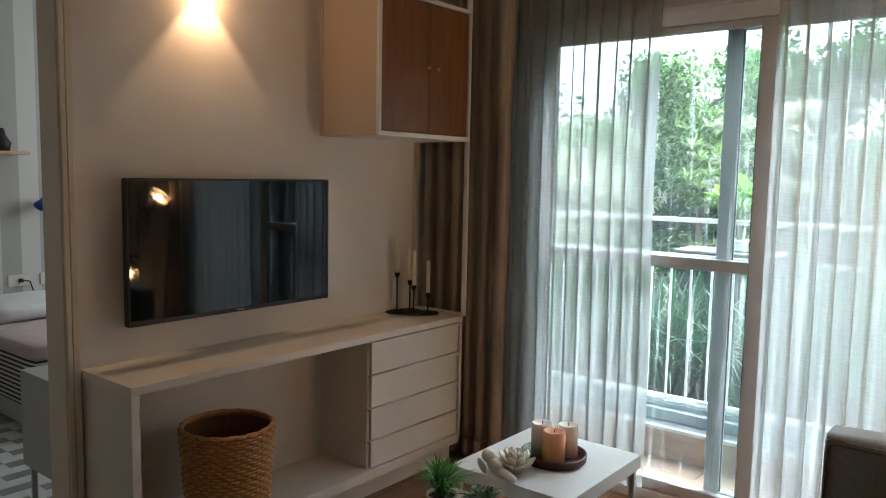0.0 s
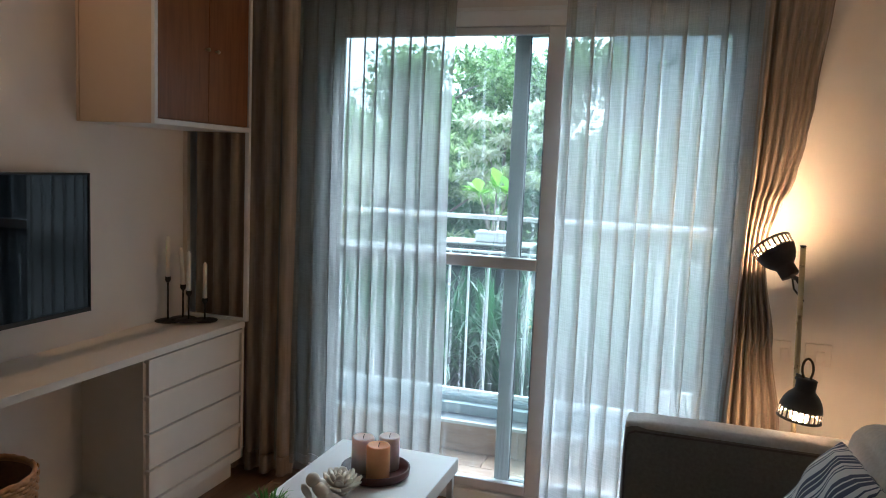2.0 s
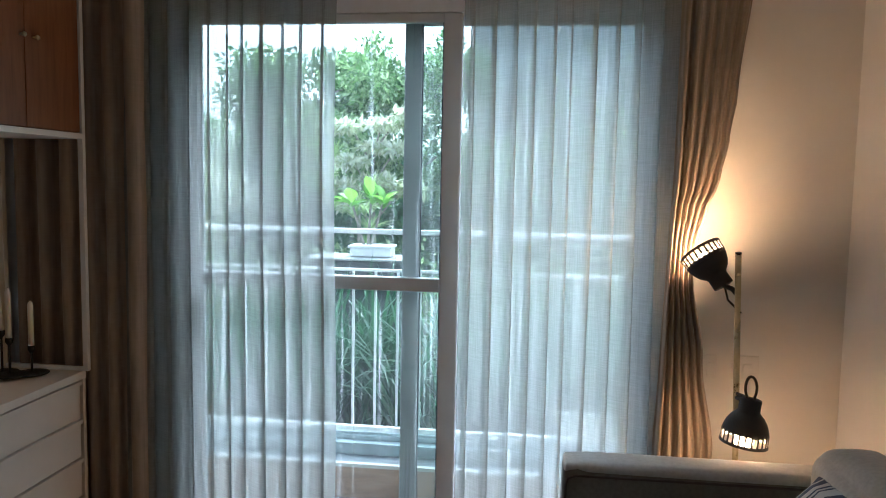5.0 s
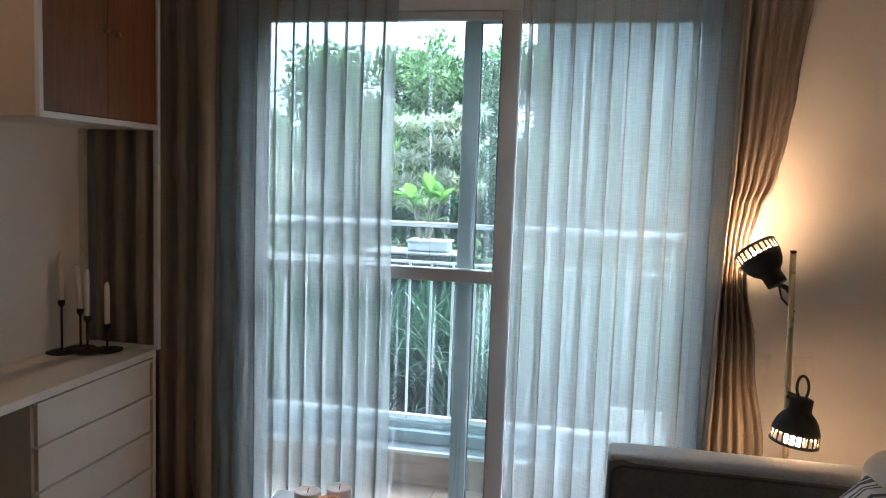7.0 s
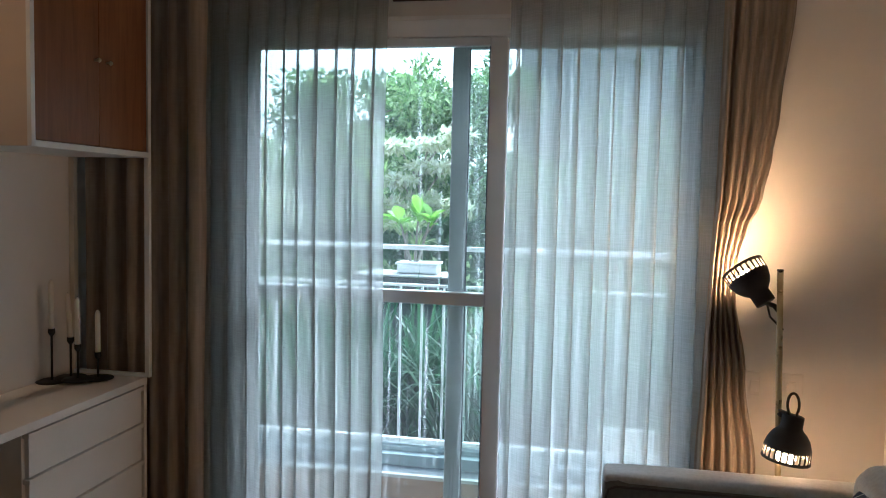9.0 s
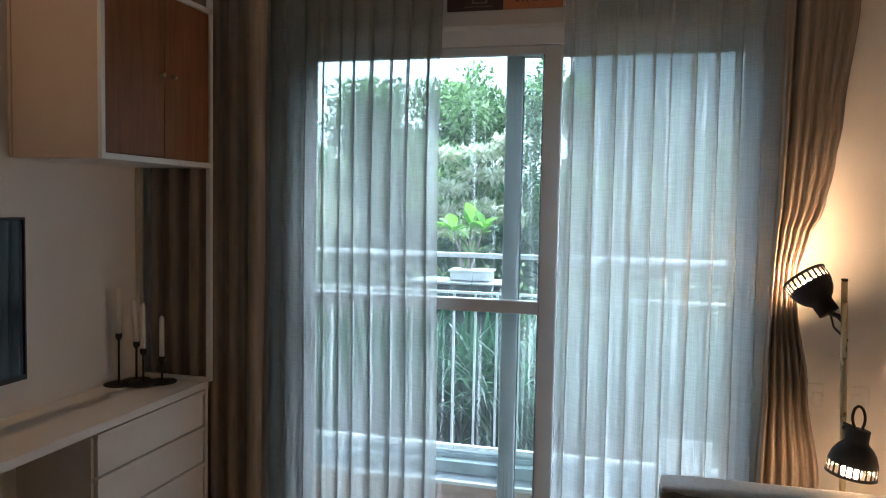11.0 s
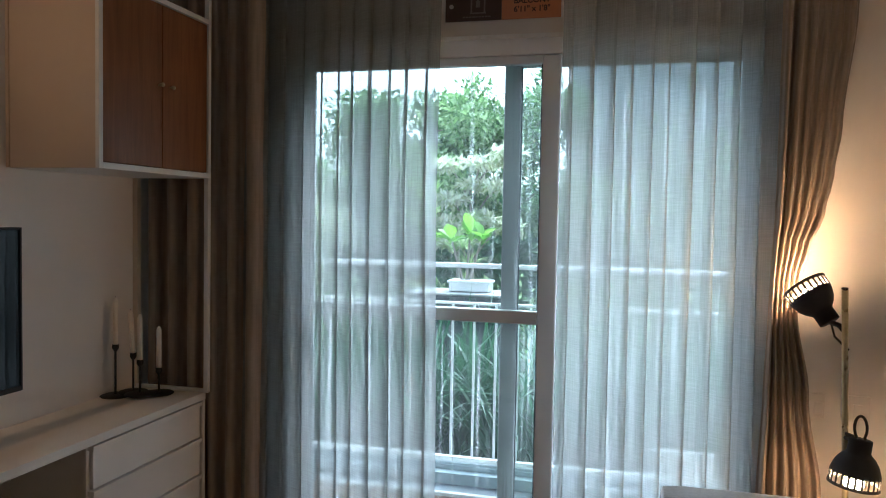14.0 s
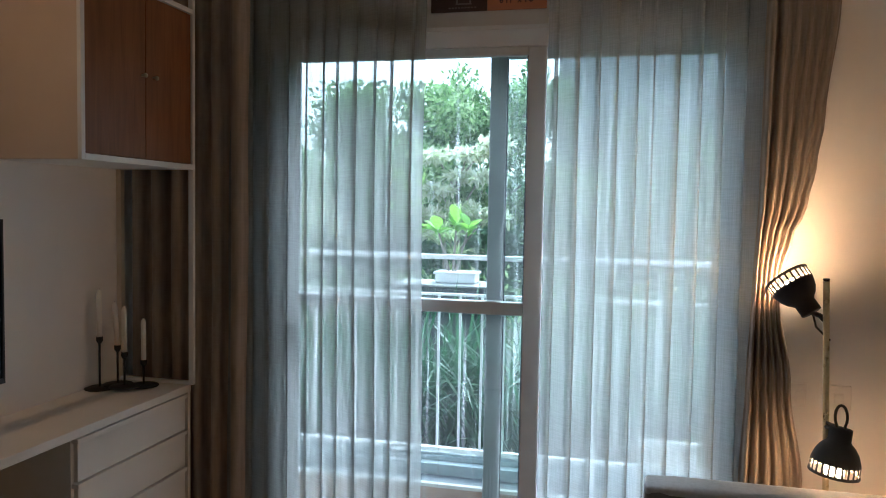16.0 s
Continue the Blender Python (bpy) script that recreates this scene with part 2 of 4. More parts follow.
for wax in (M_WAX_WHITE, M_WAX_PINK, M_WAX_ORANGE, M_CERAMIC):
    b = wax.node_tree.nodes["Principled BSDF"]
    b.inputs["Subsurface Weight"].default_value = 0.0 if wax is M_CERAMIC else 0.2
    b.inputs["Subsurface Radius"].default_value = (0.03, 0.018, 0.01)
    b.inputs["Subsurface Scale"].default_value = 1.0
M_POT = surface("grey_pot", (0.55, 0.54, 0.52), (0.64, 0.63, 0.6), 0.6, 20, 200, 0.15)
M_SOIL = surface("potting_soil", (0.03, 0.02, 0.014), (0.06, 0.042, 0.03), 0.95, 60, 200, 0.6)
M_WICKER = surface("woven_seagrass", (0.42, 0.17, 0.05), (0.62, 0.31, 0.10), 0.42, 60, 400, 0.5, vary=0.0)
# Seagrass colour darkened to paint in the shade inside the basket.
M_WICKER_SHADED = surface("basket_inside_shaded", (0.12, 0.05, 0.02), (0.2, 0.09, 0.035), 0.8, 60, 400, 0.4)
M_DRAPE = weave("taupe_linen", (0.25, 0.195, 0.148), (0.34, 0.27, 0.205))
# Same white voile twice; daylight level set in the tint, left darker, right brighter.
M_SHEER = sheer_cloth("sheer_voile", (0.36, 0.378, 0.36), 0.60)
M_SHEER_BRIGHT = sheer_cloth("bright_sheer_voile", (0.505, 0.527, 0.508), 0.57)
M_SHEER_HEM = sheer_cloth("sheer_hem", (0.44, 0.47, 0.455), 0.58)
M_SOFA = weave("grey_beige_upholstery", (0.15, 0.14, 0.125), (0.19, 0.176, 0.158), 0.0012, slub=(80, 80, 80))
M_SOFA_LIGHT = weave("light_grey_upholstery", (0.42, 0.41, 0.39), (0.5, 0.49, 0.47), 0.002, slub=(80, 80, 80))
M_PIPING = surface("dark_piping", (0.09, 0.08, 0.07), (0.12, 0.11, 0.1), 0.9)
NAVY, CHALK = (0.06, 0.07, 0.115), (0.62, 0.6, 0.57)
M_PILLOW = stripes("striped_cotton", [(0.0, NAVY), (0.13, CHALK), (0.17, NAVY), (0.30, CHALK), (0.34, NAVY), (0.47, CHALK), (0.72, NAVY), (0.77, CHALK), (0.83, NAVY), (0.88, CHALK)], 0.15, 1)
M_PLATE = surface("switch_plastic", (0.68, 0.63, 0.58), (0.72, 0.67, 0.62), 0.35, 6, 200, 0.02)
M_RAIL = surface("white_rail_paint", (0.6, 0.61, 0.61), (0.68, 0.69, 0.69), 0.4, 12, 200, 0.06)
M_LEDGE = surface("grey_blue_ledge", (0.17, 0.21, 0.235), (0.23, 0.27, 0.30), 0.6, 10, 150, 0.15)
M_DARKGAP = surface("dark_drain", (0.03, 0.04, 0.055), (0.05, 0.06, 0.075), 0.6)
M_TILEWOOD = wood("wood_look_tile", (0.13, 0.08, 0.05), (0.19, 0.12, 0.08), (0.24, 0.16, 0.11), (1.6, 14, 14), 0.7, 0.12)
M_CONC = surface("weathered_concrete", (0.27, 0.27, 0.255), (0.38, 0.375, 0.36), 0.85, 9, 120, 0.4)
M_NEIGHBOUR = surface("grey_render", (0.48, 0.46, 0.42), (0.6, 0.58, 0.53), 0.9, 1.2, 40, 0.4, (1, 1, 0.3))
M_PLANTER = surface("charcoal_planter", (0.02, 0.025, 0.03), (0.035, 0.04, 0.045), 0.55, 20, 150, 0.1)
M_SOILGROUND = surface("garden_soil", (0.05, 0.045, 0.03), (0.09, 0.085, 0.05), 0.95, 4, 60, 0.8)
M_BARK = surface("pale_bark", (0.2, 0.17, 0.14), (0.34, 0.3, 0.26), 0.9, 20, 120, 0.7, (1, 1, 0.3))
M_LEAF = leaf_mat("tree_leaf", (0.06, 0.12, 0.04), (0.22, 0.34, 0.12), (0.46, 0.57, 0.3))
M_LEAF_DARK = leaf_mat("hedge_leaf", (0.05, 0.12, 0.06), (0.09, 0.18, 0.09), (0.14, 0.26, 0.13))
M_LEAF_PALE = leaf_mat("variegated_leaf", (0.36, 0.44, 0.22), (0.72, 0.72, 0.54), (0.86, 0.84, 0.72), 0.3)
M_LEAF_DRACAENA = leaf_mat("dracaena_leaf", (0.2, 0.32, 0.1), (0.38, 0.5, 0.2), (0.6, 0.66, 0.36), 0.3)
M_LEAF_LIME = leaf_mat("lime_leaf", (0.17, 0.36, 0.04), (0.26, 0.46, 0.06), (0.34, 0.52, 0.1), 0.4)
M_GRASS = leaf_mat("strap_leaf", (0.012, 0.05, 0.022), (0.03, 0.095, 0.04), (0.075, 0.17, 0.075), 0.25)
M_HOUSEPLANT = leaf_mat("houseplant_leaf", (0.07, 0.2, 0.04), (0.13, 0.32, 0.07), (0.22, 0.42, 0.12), 0.3)
M_SUCC = leaf_mat("succulent_leaf", (0.05, 0.09, 0.04), (0.09, 0.14, 0.06), (0.15, 0.19, 0.09), 0.1)
M_POSTER_DARK = surface("brown_print", (0.045, 0.018, 0.012), (0.055, 0.023, 0.016), 0.4, 6, 200, 0.0)
M_POSTER_ORANGE = surface("orange_print", (0.50, 0.18, 0.07), (0.54, 0.2, 0.085), 0.4, 6, 200, 0.0)
M_INK = surface("dark_ink", (0.025, 0.012, 0.01), (0.03, 0.015, 0.012), 0.5)
M_PRINT_PALE = surface("pale_print", (0.45, 0.4, 0.36), (0.5, 0.45, 0.4), 0.5)
M_PRINT_DIM = surface("faded_print", (0.17, 0.12, 0.10), (0.22, 0.16, 0.14), 0.6, 40, 300, 0.02)
M_BULB = glow("bulb_glow", (1.0, 0.53, 0.22), 30.0)
M_BULB_UP = glow("upper_bulb_glow", (1.0, 0.53, 0.22), 64.0)
M_SHADE_IN = surface("shade_inside", (0.6, 0.55, 0.48), (0.68, 0.62, 0.55), 0.5)
M_WALLPAPER = stripes("striped_wallpaper", [(0.0, (0.42, 0.42, 0.40)), (0.5, (0.62, 0.62, 0.59))], 0.24, 1, 0.8, bump=0.05)
M_BEDSKIRT = stripes("striped_bedspread", [(0.0, (0.03, 0.03, 0.035)), (0.5, (0.6, 0.57, 0.54))], 0.026, 2, 0.9)
M_BEDSHEET = weave("pink_grey_coverlet", (0.5, 0.39, 0.39), (0.58, 0.46, 0.46), 0.002, slub=(30, 30, 30))
M_PILLOWCASE = weave("white_cotton", (0.68, 0.69, 0.71), (0.75, 0.76, 0.78), 0.002, slub=(30, 30, 30))
M_GREYCAB = surface("grey_lacquer", (0.40, 0.395, 0.385), (0.44, 0.435, 0.425), 0.4, 5, 200, 0.03)
M_BLUE = surface("cobalt_enamel", (0.02, 0.06, 0.3), (0.03, 0.08, 0.36), 0.4)
M_PALEWOOD = wood("pale_shelf_wood", (0.45, 0.28, 0.15), (0.55, 0.36, 0.2), (0.62, 0.43, 0.25), (14, 1.5, 14), 0.5)


# ---- building helpers ----
def part(name, bm, material, parent=None, label="", smooth=False, at=None):
    me = bpy.data.meshes.new(name)
    bm.normal_update()
    bm.to_mesh(me)
    bm.free()
    me.materials.append(material)
    if smooth:
        me.polygons.foreach_set("use_smooth", [True] * len(me.polygons))
    ob = new(name, me)
    ob.parent = parent
    if at is not None:
        ob.matrix_basis = at
    if label:
        tagged(ob, label)
    return ob


def thing(name, m, label, category, group="", kind=""):
    ob = new(name)
    ob.empty_display_size = 0.05
    ob.matrix_basis = m
    return tagged(ob, label, category, group, kind)


def box(x0, x1, y0, y1, z0, z1, bevel=0.0, bm=None, seg=2):
    own = bmesh.new()
    bmesh.ops.create_cube(own, size=1.0)
    bmesh.ops.scale(own, vec=(x1 - x0, y1 - y0, z1 - z0), verts=own.verts)
    bmesh.ops.translate(own, vec=((x0 + x1) / 2, (y0 + y1) / 2, (z0 + z1) / 2), verts=own.verts)
    if bevel:
        bmesh.ops.bevel(own, geom=own.edges[:], offset=bevel, segments=seg, affect="EDGES", profile=0.5)
    return merge(own, bm)


def merge(own, bm):
    if bm is None:
        return own
    me = bpy.data.meshes.new("tmp")
    own.to_mesh(me)
    own.free()
    bm.from_mesh(me)
    bpy.data.meshes.remove(me)
    return bm


def lathe(profile, n=32, bm=None, m=None, skip=None):
    """Turn (radius, z) pairs round the z axis. skip(i, j): leave out the face of ring i, segment j."""
    own = bmesh.new()
    rings = []
    for r, z in profile:
        if r < 1e-5:
            rings.append([own.verts.new((0, 0, z))] * n)
        else:
            rings.append([own.verts.new((r * math.cos(2 * math.pi * j / n), r * math.sin(2 * math.pi * j / n), z)) for j in range(n)])
    for i in range(len(rings) - 1):
        for j in range(n):
            if skip and skip(i, j):
                continue
            q = [rings[i][j], rings[i][(j + 1) % n], rings[i + 1][(j + 1) % n], rings[i + 1][j]]
            q = [v for k, v in enumerate(q) if v not in q[:k]]
            if len(q) > 2:
                own.faces.new(q)
    if m is not None:
        bmesh.ops.transform(own, matrix=m, verts=own.verts)
    return merge(own, bm)


def tube(points, r, n=10, bm=None):
    own = bmesh.new()
    pts = [Vector(p) for p in points]
    rings = []
    side = None
    for i, p in enumerate(pts):
        d = (pts[min(i + 1, len(pts) - 1)] - pts[max(i - 1, 0)]).normalized()
        if side is None:
            side = d.orthogonal().normalized()
        side = (side - d * side.dot(d)).normalized()
        up = d.cross(side)
        rr = r[i] if isinstance(r, (list, tuple)) else r
        rings.append([own.verts.new(p + rr * (side * math.cos(2 * math.pi * k / n) + up * math.sin(2 * math.pi * k / n))) for k in range(n)])
    for a, b in zip(rings, rings[1:]):
        for k in range(n):
            own.faces.new((a[k], a[(k + 1) % n], b[(k + 1) % n], b[k]))
    own.faces.new(rings[0][::-1])
    own.faces.new(rings[-1])
    return merge(own, bm)


def leaves(name, centres, radii, count, size, material, parent, seed, slim=0.45, up=0.3, label="", shell=0.35):
    """Many folded leaves filling blobs; each leaf four corners and a midrib."""
    rng = np.random.default_rng(seed)
    c = np.array(centres, float)
    rad = np.array(radii, float)
    w = rad[:, 0] * rad[:, 1] * rad[:, 2]
    pick = rng.choice(len(c), count, p=w / w.sum())
    d = rng.normal(size=(count, 3))
    d /= np.linalg.norm(d, axis=1)[:, None]
    rr = rng.random(count) ** shell
    pos = c[pick] + d * rr[:, None] * rad[pick]
    ax = rng.normal(size=(count, 3)) + d * 0.5 + np.array([0, 0, -up])
    ax /= np.linalg.norm(ax, axis=1)[:, None]
    sd = np.cross(ax, rng.normal(size=(count, 3)) * 0.5 + np.array([0, 0, 1.0]))
    sd /= np.linalg.norm(sd, axis=1)[:, None] + 1e-9
    nn = np.cross(sd, ax)
    ln = size * rng.uniform(0.6, 1.4, count)[:, None]
    hw = ln * slim * 0.5
    v = np.stack([pos, pos + ax * ln * 0.45 + sd * hw + nn * hw * 0.4, pos + ax * ln, pos + ax * ln * 0.45 - sd * hw + nn * hw * 0.4], 1).reshape(-1, 3)
    k = np.arange(count)[:, None] * 4
    f = np.concatenate([k + [0, 1, 2], k + [0, 2, 3]])
    me = bpy.data.meshes.new(name)
    me.from_pydata(v.tolist(), [], f.tolist())
    me.materials.append(material)
    ob = new(name, me)
    ob.parent = parent
    return tagged(ob, label) if label else ob


def straps(name, roots, count, length, width, material, parent, seed, arch=0.6, lift=1.0, steps=5, label=""):
    """Arching strap leaves that spring from the roots."""
    rng = np.random.default_rng(seed)
    verts, faces = [], []
    for i in range(count):
        x, y, z = roots[i % len(roots)]
        a = rng.uniform(0, 2 * math.pi)
        ln = length * rng.uniform(0.55, 1.2)
        out = rng.uniform(0.15, arch)
        w = width * rng.uniform(0.7, 1.2)
        base = len(verts)
        for s in range(steps + 1):
            u = s / steps
            r = ln * out * u ** 1.3
            h = ln * lift * (u - out * 0.75 * u * u * u)
            ww = w * (1 - u) ** 0.6 * (0.5 + min(1, 3 * u) * 0.5) * 0.5
            cx, cy = x + r * math.cos(a), y + r * math.sin(a)
            verts.append((cx - ww * math.sin(a), cy + ww * math.cos(a), z + h))
            verts.append((cx + ww * math.sin(a), cy - ww * math.cos(a), z + h))
        for s in range(steps):
            k = base + 2 * s
            faces.append((k, k + 1, k + 3, k + 2))
    me = bpy.data.meshes.new(name)
    me.from_pydata(verts, [], faces)
    me.materials.append(material)
    ob = new(name, me)
    ob.parent = parent
    return tagged(ob, label) if label else ob


def cloth(name, material, parent, width_at, y_mid, z0, z1, folds, amp, lap, rows=40, per=18, seed=1, sway=0.004, thick=0.0, open_top=0.7, label=""):
    """Hanging pleated cloth. width_at(z) gives its two sides; folds lap over one another."""
    rng = random.Random(seed)
    jit = [rng.uniform(-0.32, 0.32) for _ in range(folds + 2)]
    big = [rng.uniform(0.65, 1.25) for _ in range(folds + 2)]
    n = folds * per
    bm = bmesh.new()
    grid = []
    for r in range(rows + 1):
        v = r / rows
        z = z0 + (z1 - z0) * v
        v = z / 2.65
        xa, xb = width_at(z)
        row = []
        pitch = (xb - xa) / folds
        for i in range(n + 1):
            s = i / per
            k = min(int(s), folds - 1)
            f = s - k
            j = jit[k] * (1 - f) + jit[k + 1] * f
            g = big[k] * (1 - f) + big[k + 1] * f
            wob = noise.noise(Vector((s * 0.35, v * 1.6, seed * 3.1)))
            th = 2 * math.pi * (s + 0.22 * j) + wob * 0.5
            a = amp * g * (1.15 - open_top * 0.4 * v)
            x = xa + pitch * (s + 0.35 * j * math.sin(math.pi * s / folds)) + lap * pitch * math.sin(2 * th) + sway * wob * math.sin(math.pi * s / folds)
            y = y_mid + a * math.cos(th) + 0.012 * noise.noise(Vector((s * 1.3, v * 3.0, seed)))
            zz = z + (0.004 * math.cos(th) if r == 0 else 0)
            row.append(bm.verts.new((x, y, zz)))
        grid.append(row)
    for a, b in zip(grid, grid[1:]):
        for i in range(n):
            bm.faces.new((a[i], a[i + 1], b[i + 1], b[i]))
    ob = part(name, bm, material, parent, label, True)
    if thick:
        so = ob.modifiers.new("thick", "SOLIDIFY")
        so.thickness = thick
    return ob


def voile(name, material, parent, width_at, y_mid, z0, z1, folds, amp, rows=30, per=90, seed=1, slant=0.0, label=""):
    """Thin cloth whose flat runs double back on themselves in narrow standing folds."""
    rng = random.Random(seed)
    edge = [0.0]
    for _ in range(folds):
        edge.append(edge[-1] + rng.uniform(0.72, 1.3))
    edge = [e / edge[-1] for e in edge]
    tuck = [rng.uniform(0.23, 0.38) for _ in range(folds)]
    deep = [rng.uniform(0.7, 1.25) for _ in range(folds)]
    bm = bmesh.new()
    grid = []
    for r in range(rows + 1):
        z = z0 + (z1 - z0) * r / rows
        xa, xb = width_at(z)
        row = []
        for i in range(folds * per + 1):
            k = min(i // per, folds - 1)
            f = i / per - k
            w = edge[k + 1] - edge[k]
            drift = noise.noise(Vector((k * 2.7, z * 0.7, seed * 1.3)))
            soft = noise.noise(Vector(((k + f) * 0.9, z * 1.1, seed * 2.1)))
            bend = math.sin(2 * math.pi * f)
            a = tuck[k] * (1 + 0.22 * drift)
            crease = 0.0
            for mid in (0.5 - math.acos(1 / (2 * math.pi * a)) / (2 * math.pi), 0.5 + math.acos(1 / (2 * math.pi * a)) / (2 * math.pi)):
                if abs(f - mid) < 0.06:
                    crease += 0.04 * math.sin(2 * math.pi * (f - mid) / 0.04) * math.cos(math.pi * (f - mid) / 0.12)
            u = edge[k] + w * (f + a * bend + crease + 0.06 * drift * math.sin(math.pi * f) ** 2)
            y = y_mid + slant * (1 - edge[k] - w * f) - amp * deep[k] * (1 + 0.25 * drift) * math.sin(2 * math.pi * f) * (0.7 + 0.3 * math.cos(2 * math.pi * f)) + 0.007 * soft
            row.append(bm.verts.new((xa + (xb - xa) * u, y, z + (0.003 * soft if r == 0 else 0))))
        grid.append(row)
    for a, b in zip(grid, grid[1:]):
        for i in range(len(a) - 1):
            bm.faces.new((a[i], a[i + 1], b[i + 1], b[i]))
    return part(name, bm, material, parent, label, True)


# ---- large structure ----
X_E, Y_S, Z_C = 3.10, -3.8, 2.65
WX0, WX1, WZ = 0.579, 2.437, 2.176


def structure(name, bm, material, label, category):
    return tagged(part(name, bm, material), label, category, kind="structure")


structure("floor", box(-0.12, X_E + 0.12, Y_S, 0.0, -0.12, -0.012), M_SOIL, "dark levelling bed under the wooden floor boards", "floor")
floor_ob = bpy.data.objects["floor"]
structure("ceiling", box(-0.12, X_E + 0.12, Y_S, 0.2, Z_C, Z_C + 0.12), M_CEIL, "plain white painted ceiling", "ceiling")
bm = box(-0.12, 0.0, -1.975, 0.0, -0.012, Z_C)
box(-0.12, 0.0, -2.95, -1.975, 2.1, Z_C, bm=bm)
box(-0.12, 0.0, Y_S, -2.95, -0.012, Z_C, bm=bm)
structure("wall_west", bm, M_WALL, "unseen off-white closing wall, paled to bounce light behind the television", "wall")
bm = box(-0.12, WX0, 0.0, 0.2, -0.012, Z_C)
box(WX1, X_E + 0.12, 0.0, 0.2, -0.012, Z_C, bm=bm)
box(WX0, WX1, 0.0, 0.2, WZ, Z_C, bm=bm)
structure("wall_north", bm, M_WALL, "unseen off-white closing wall, paled to bounce light round the balcony window", "wall")
# East and unseen south wall double as reflectors, hence the paler paint.
structure("wall_east", box(X_E, X_E + 0.12, Y_S, 0.0, -0.012, Z_C), M_WALL_BOUNCE, "off-white painted wall behind the sofa, paled to bounce light", "wall")
structure("wall_south", box(-0.12, X_E + 0.12, Y_S - 0.12, Y_S, -0.012, Z_C), M_WALL_BOUNCE, "unseen off-white closing wall, paled to bounce light", "wall")

# door opening to the bedroom
jamb = thing("door_1", pose(0, 0, 0), "open doorway to the bedroom with a stepped cream-brown casing", "doorway", kind="structure")
bm = box(-0.125, 0.012, -2.003, -1.975, 0, 2.12, 0.004)
box(0.012, 0.022, -1.998, -1.98, 0, 2.11, 0.003, bm)
box(0.002, 0.016, -1.975, -1.952, 0, 2.13, 0.003, bm)
part("casing", bm, M_JAMB, jamb, "cream-brown stepped casing")
part("casing", box(-0.125, 0.012, -2.95, -2.885, 0, 2.12, 0.004), M_JAMB, jamb)
part("head_casing", box(-0.125, 0.016, -2.95, -1.975, 2.06, 2.12, 0.004), M_JAMB, jamb)

# ---- balcony window ----
win = thing("window_1", pose(0, 0, 0), "white framed sliding balcony window with rain-streaked glass", "window", kind="structure")
fw, fr = 0.07, 0.03
bm = box(WX0, WX0 + fw, -0.012, 0.13, 0.0, WZ, 0.003)
part("frame_jamb", bm, M_FRAME, win)
part("frame_jamb", box(WX1 - fr, WX1, -0.012, 0.13, 0.0, WZ, 0.003), M_FRAME, win)
part("frame_head", box(WX0 + fw, WX1 - fr, -0.012, 0.13, 2.102, WZ, 0.003), M_FRAME, win)
bm = box(WX0 + fw, WX1 - fr, -0.012, 0.13, 0.0, 0.055, 0.003)
for yy in (0.012, 0.05, 0.095):
    box(WX0 + fw, WX1 - fr, yy - 0.003, yy + 0.003, 0.055, 0.068, bm=bm)
part("frame_track", bm, M_FRAME, win)
part("trim_cap", box(WX0 - 0.01, WX1 + 0.01, -0.02, -0.012, WZ - 0.012, WZ + 0.004, 0.002), M_WHITE, win)


def sash(x0, x1, y, transom, left=0.066, right=0.069, paint=M_UPVC_SHADED):
    s = part("sash", box(x0, x0 + left, y - 0.02, y + 0.02, 0.068, 2.100, 0.004), paint, win)
    part("stile", box(x1 - right, x1, y - 0.02, y + 0.02, 0.068, 2.100, 0.004), paint, s)
    part("top_rail", box(x0 + left, x1 - right, y - 0.02, y + 0.02, 2.068, 2.100, 0.004), paint, s)
    part("bottom_rail", box(x0 + left, x1 - right, y - 0.02, y + 0.02, 0.068, 0.11, 0.004), paint, s)
    spans = [(0.11, 1.072), (1.123, 2.068)] if transom else [(0.11, 2.068)]
    if transom:
        part("transom", box(x0 + left, x1 - right, y - 0.02, y + 0.02, 1.072, 1.123, 0.004), paint, s)
    for z0, z1 in spans:
        g = part("pane", box(x0 + left - 0.004, x1 - right + 0.004, y - 0.003, y + 0.003, z0 - 0.004, z1 + 0.004), M_GLASS, s, "clear glass streaked by rain")
        g.visible_shadow = False
        bm = bmesh.new()
        for xx in (x0 + left, x1 - right - 0.004):
            box(xx, xx + 0.004, y - 0.012, y - 0.004, z0, z1, bm=bm)
        part("gasket", bm, M_GASKET, s)
    return s


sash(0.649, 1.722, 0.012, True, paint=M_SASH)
# Rear sash takes the default greyed paint, its backlit shade put into colour.
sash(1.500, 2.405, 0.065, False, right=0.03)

# ---- sign above the window ----
sign = thing("wall_sign", pose(1.269, -0.004, 2.24), "two-part printed room sign, dark brown and orange, on the wall", "sign")
part("dark_panel", box(0, 0.221, -0.003, 0.0035, 0, 0.21), M_POSTER_DARK, sign)
part("orange_panel", box(0.222, 0.448, -0.003, 0.0035, 0, 0.21), M_POSTER_ORANGE, sign)
bm = lathe([(0.0, 0.0), (0.0085, 0.0), (0.0085, 0.001), (0.0, 0.001)], 20, m=pose(0.024, -0.003, 0.057, 90))
part("dot", bm, M_PRINT_PALE, sign)
bm = bmesh.new()
for x0, x1, z0, z1 in ((0.1, 0.106, 0.03, 0.1), (0.152, 0.158, 0.03, 0.1), (0.098, 0.16, 0.026, 0.031), (0.106, 0.152, 0.096, 0.101), (0.121, 0.137, 0.05, 0.075), (0.125, 0.133, 0.075, 0.085)):
    box(x0, x1, -0.0042, -0.003, z0, z1, bm=bm)
part("emblem", bm, M_PRINT_DIM, sign)
bm = bmesh.new()
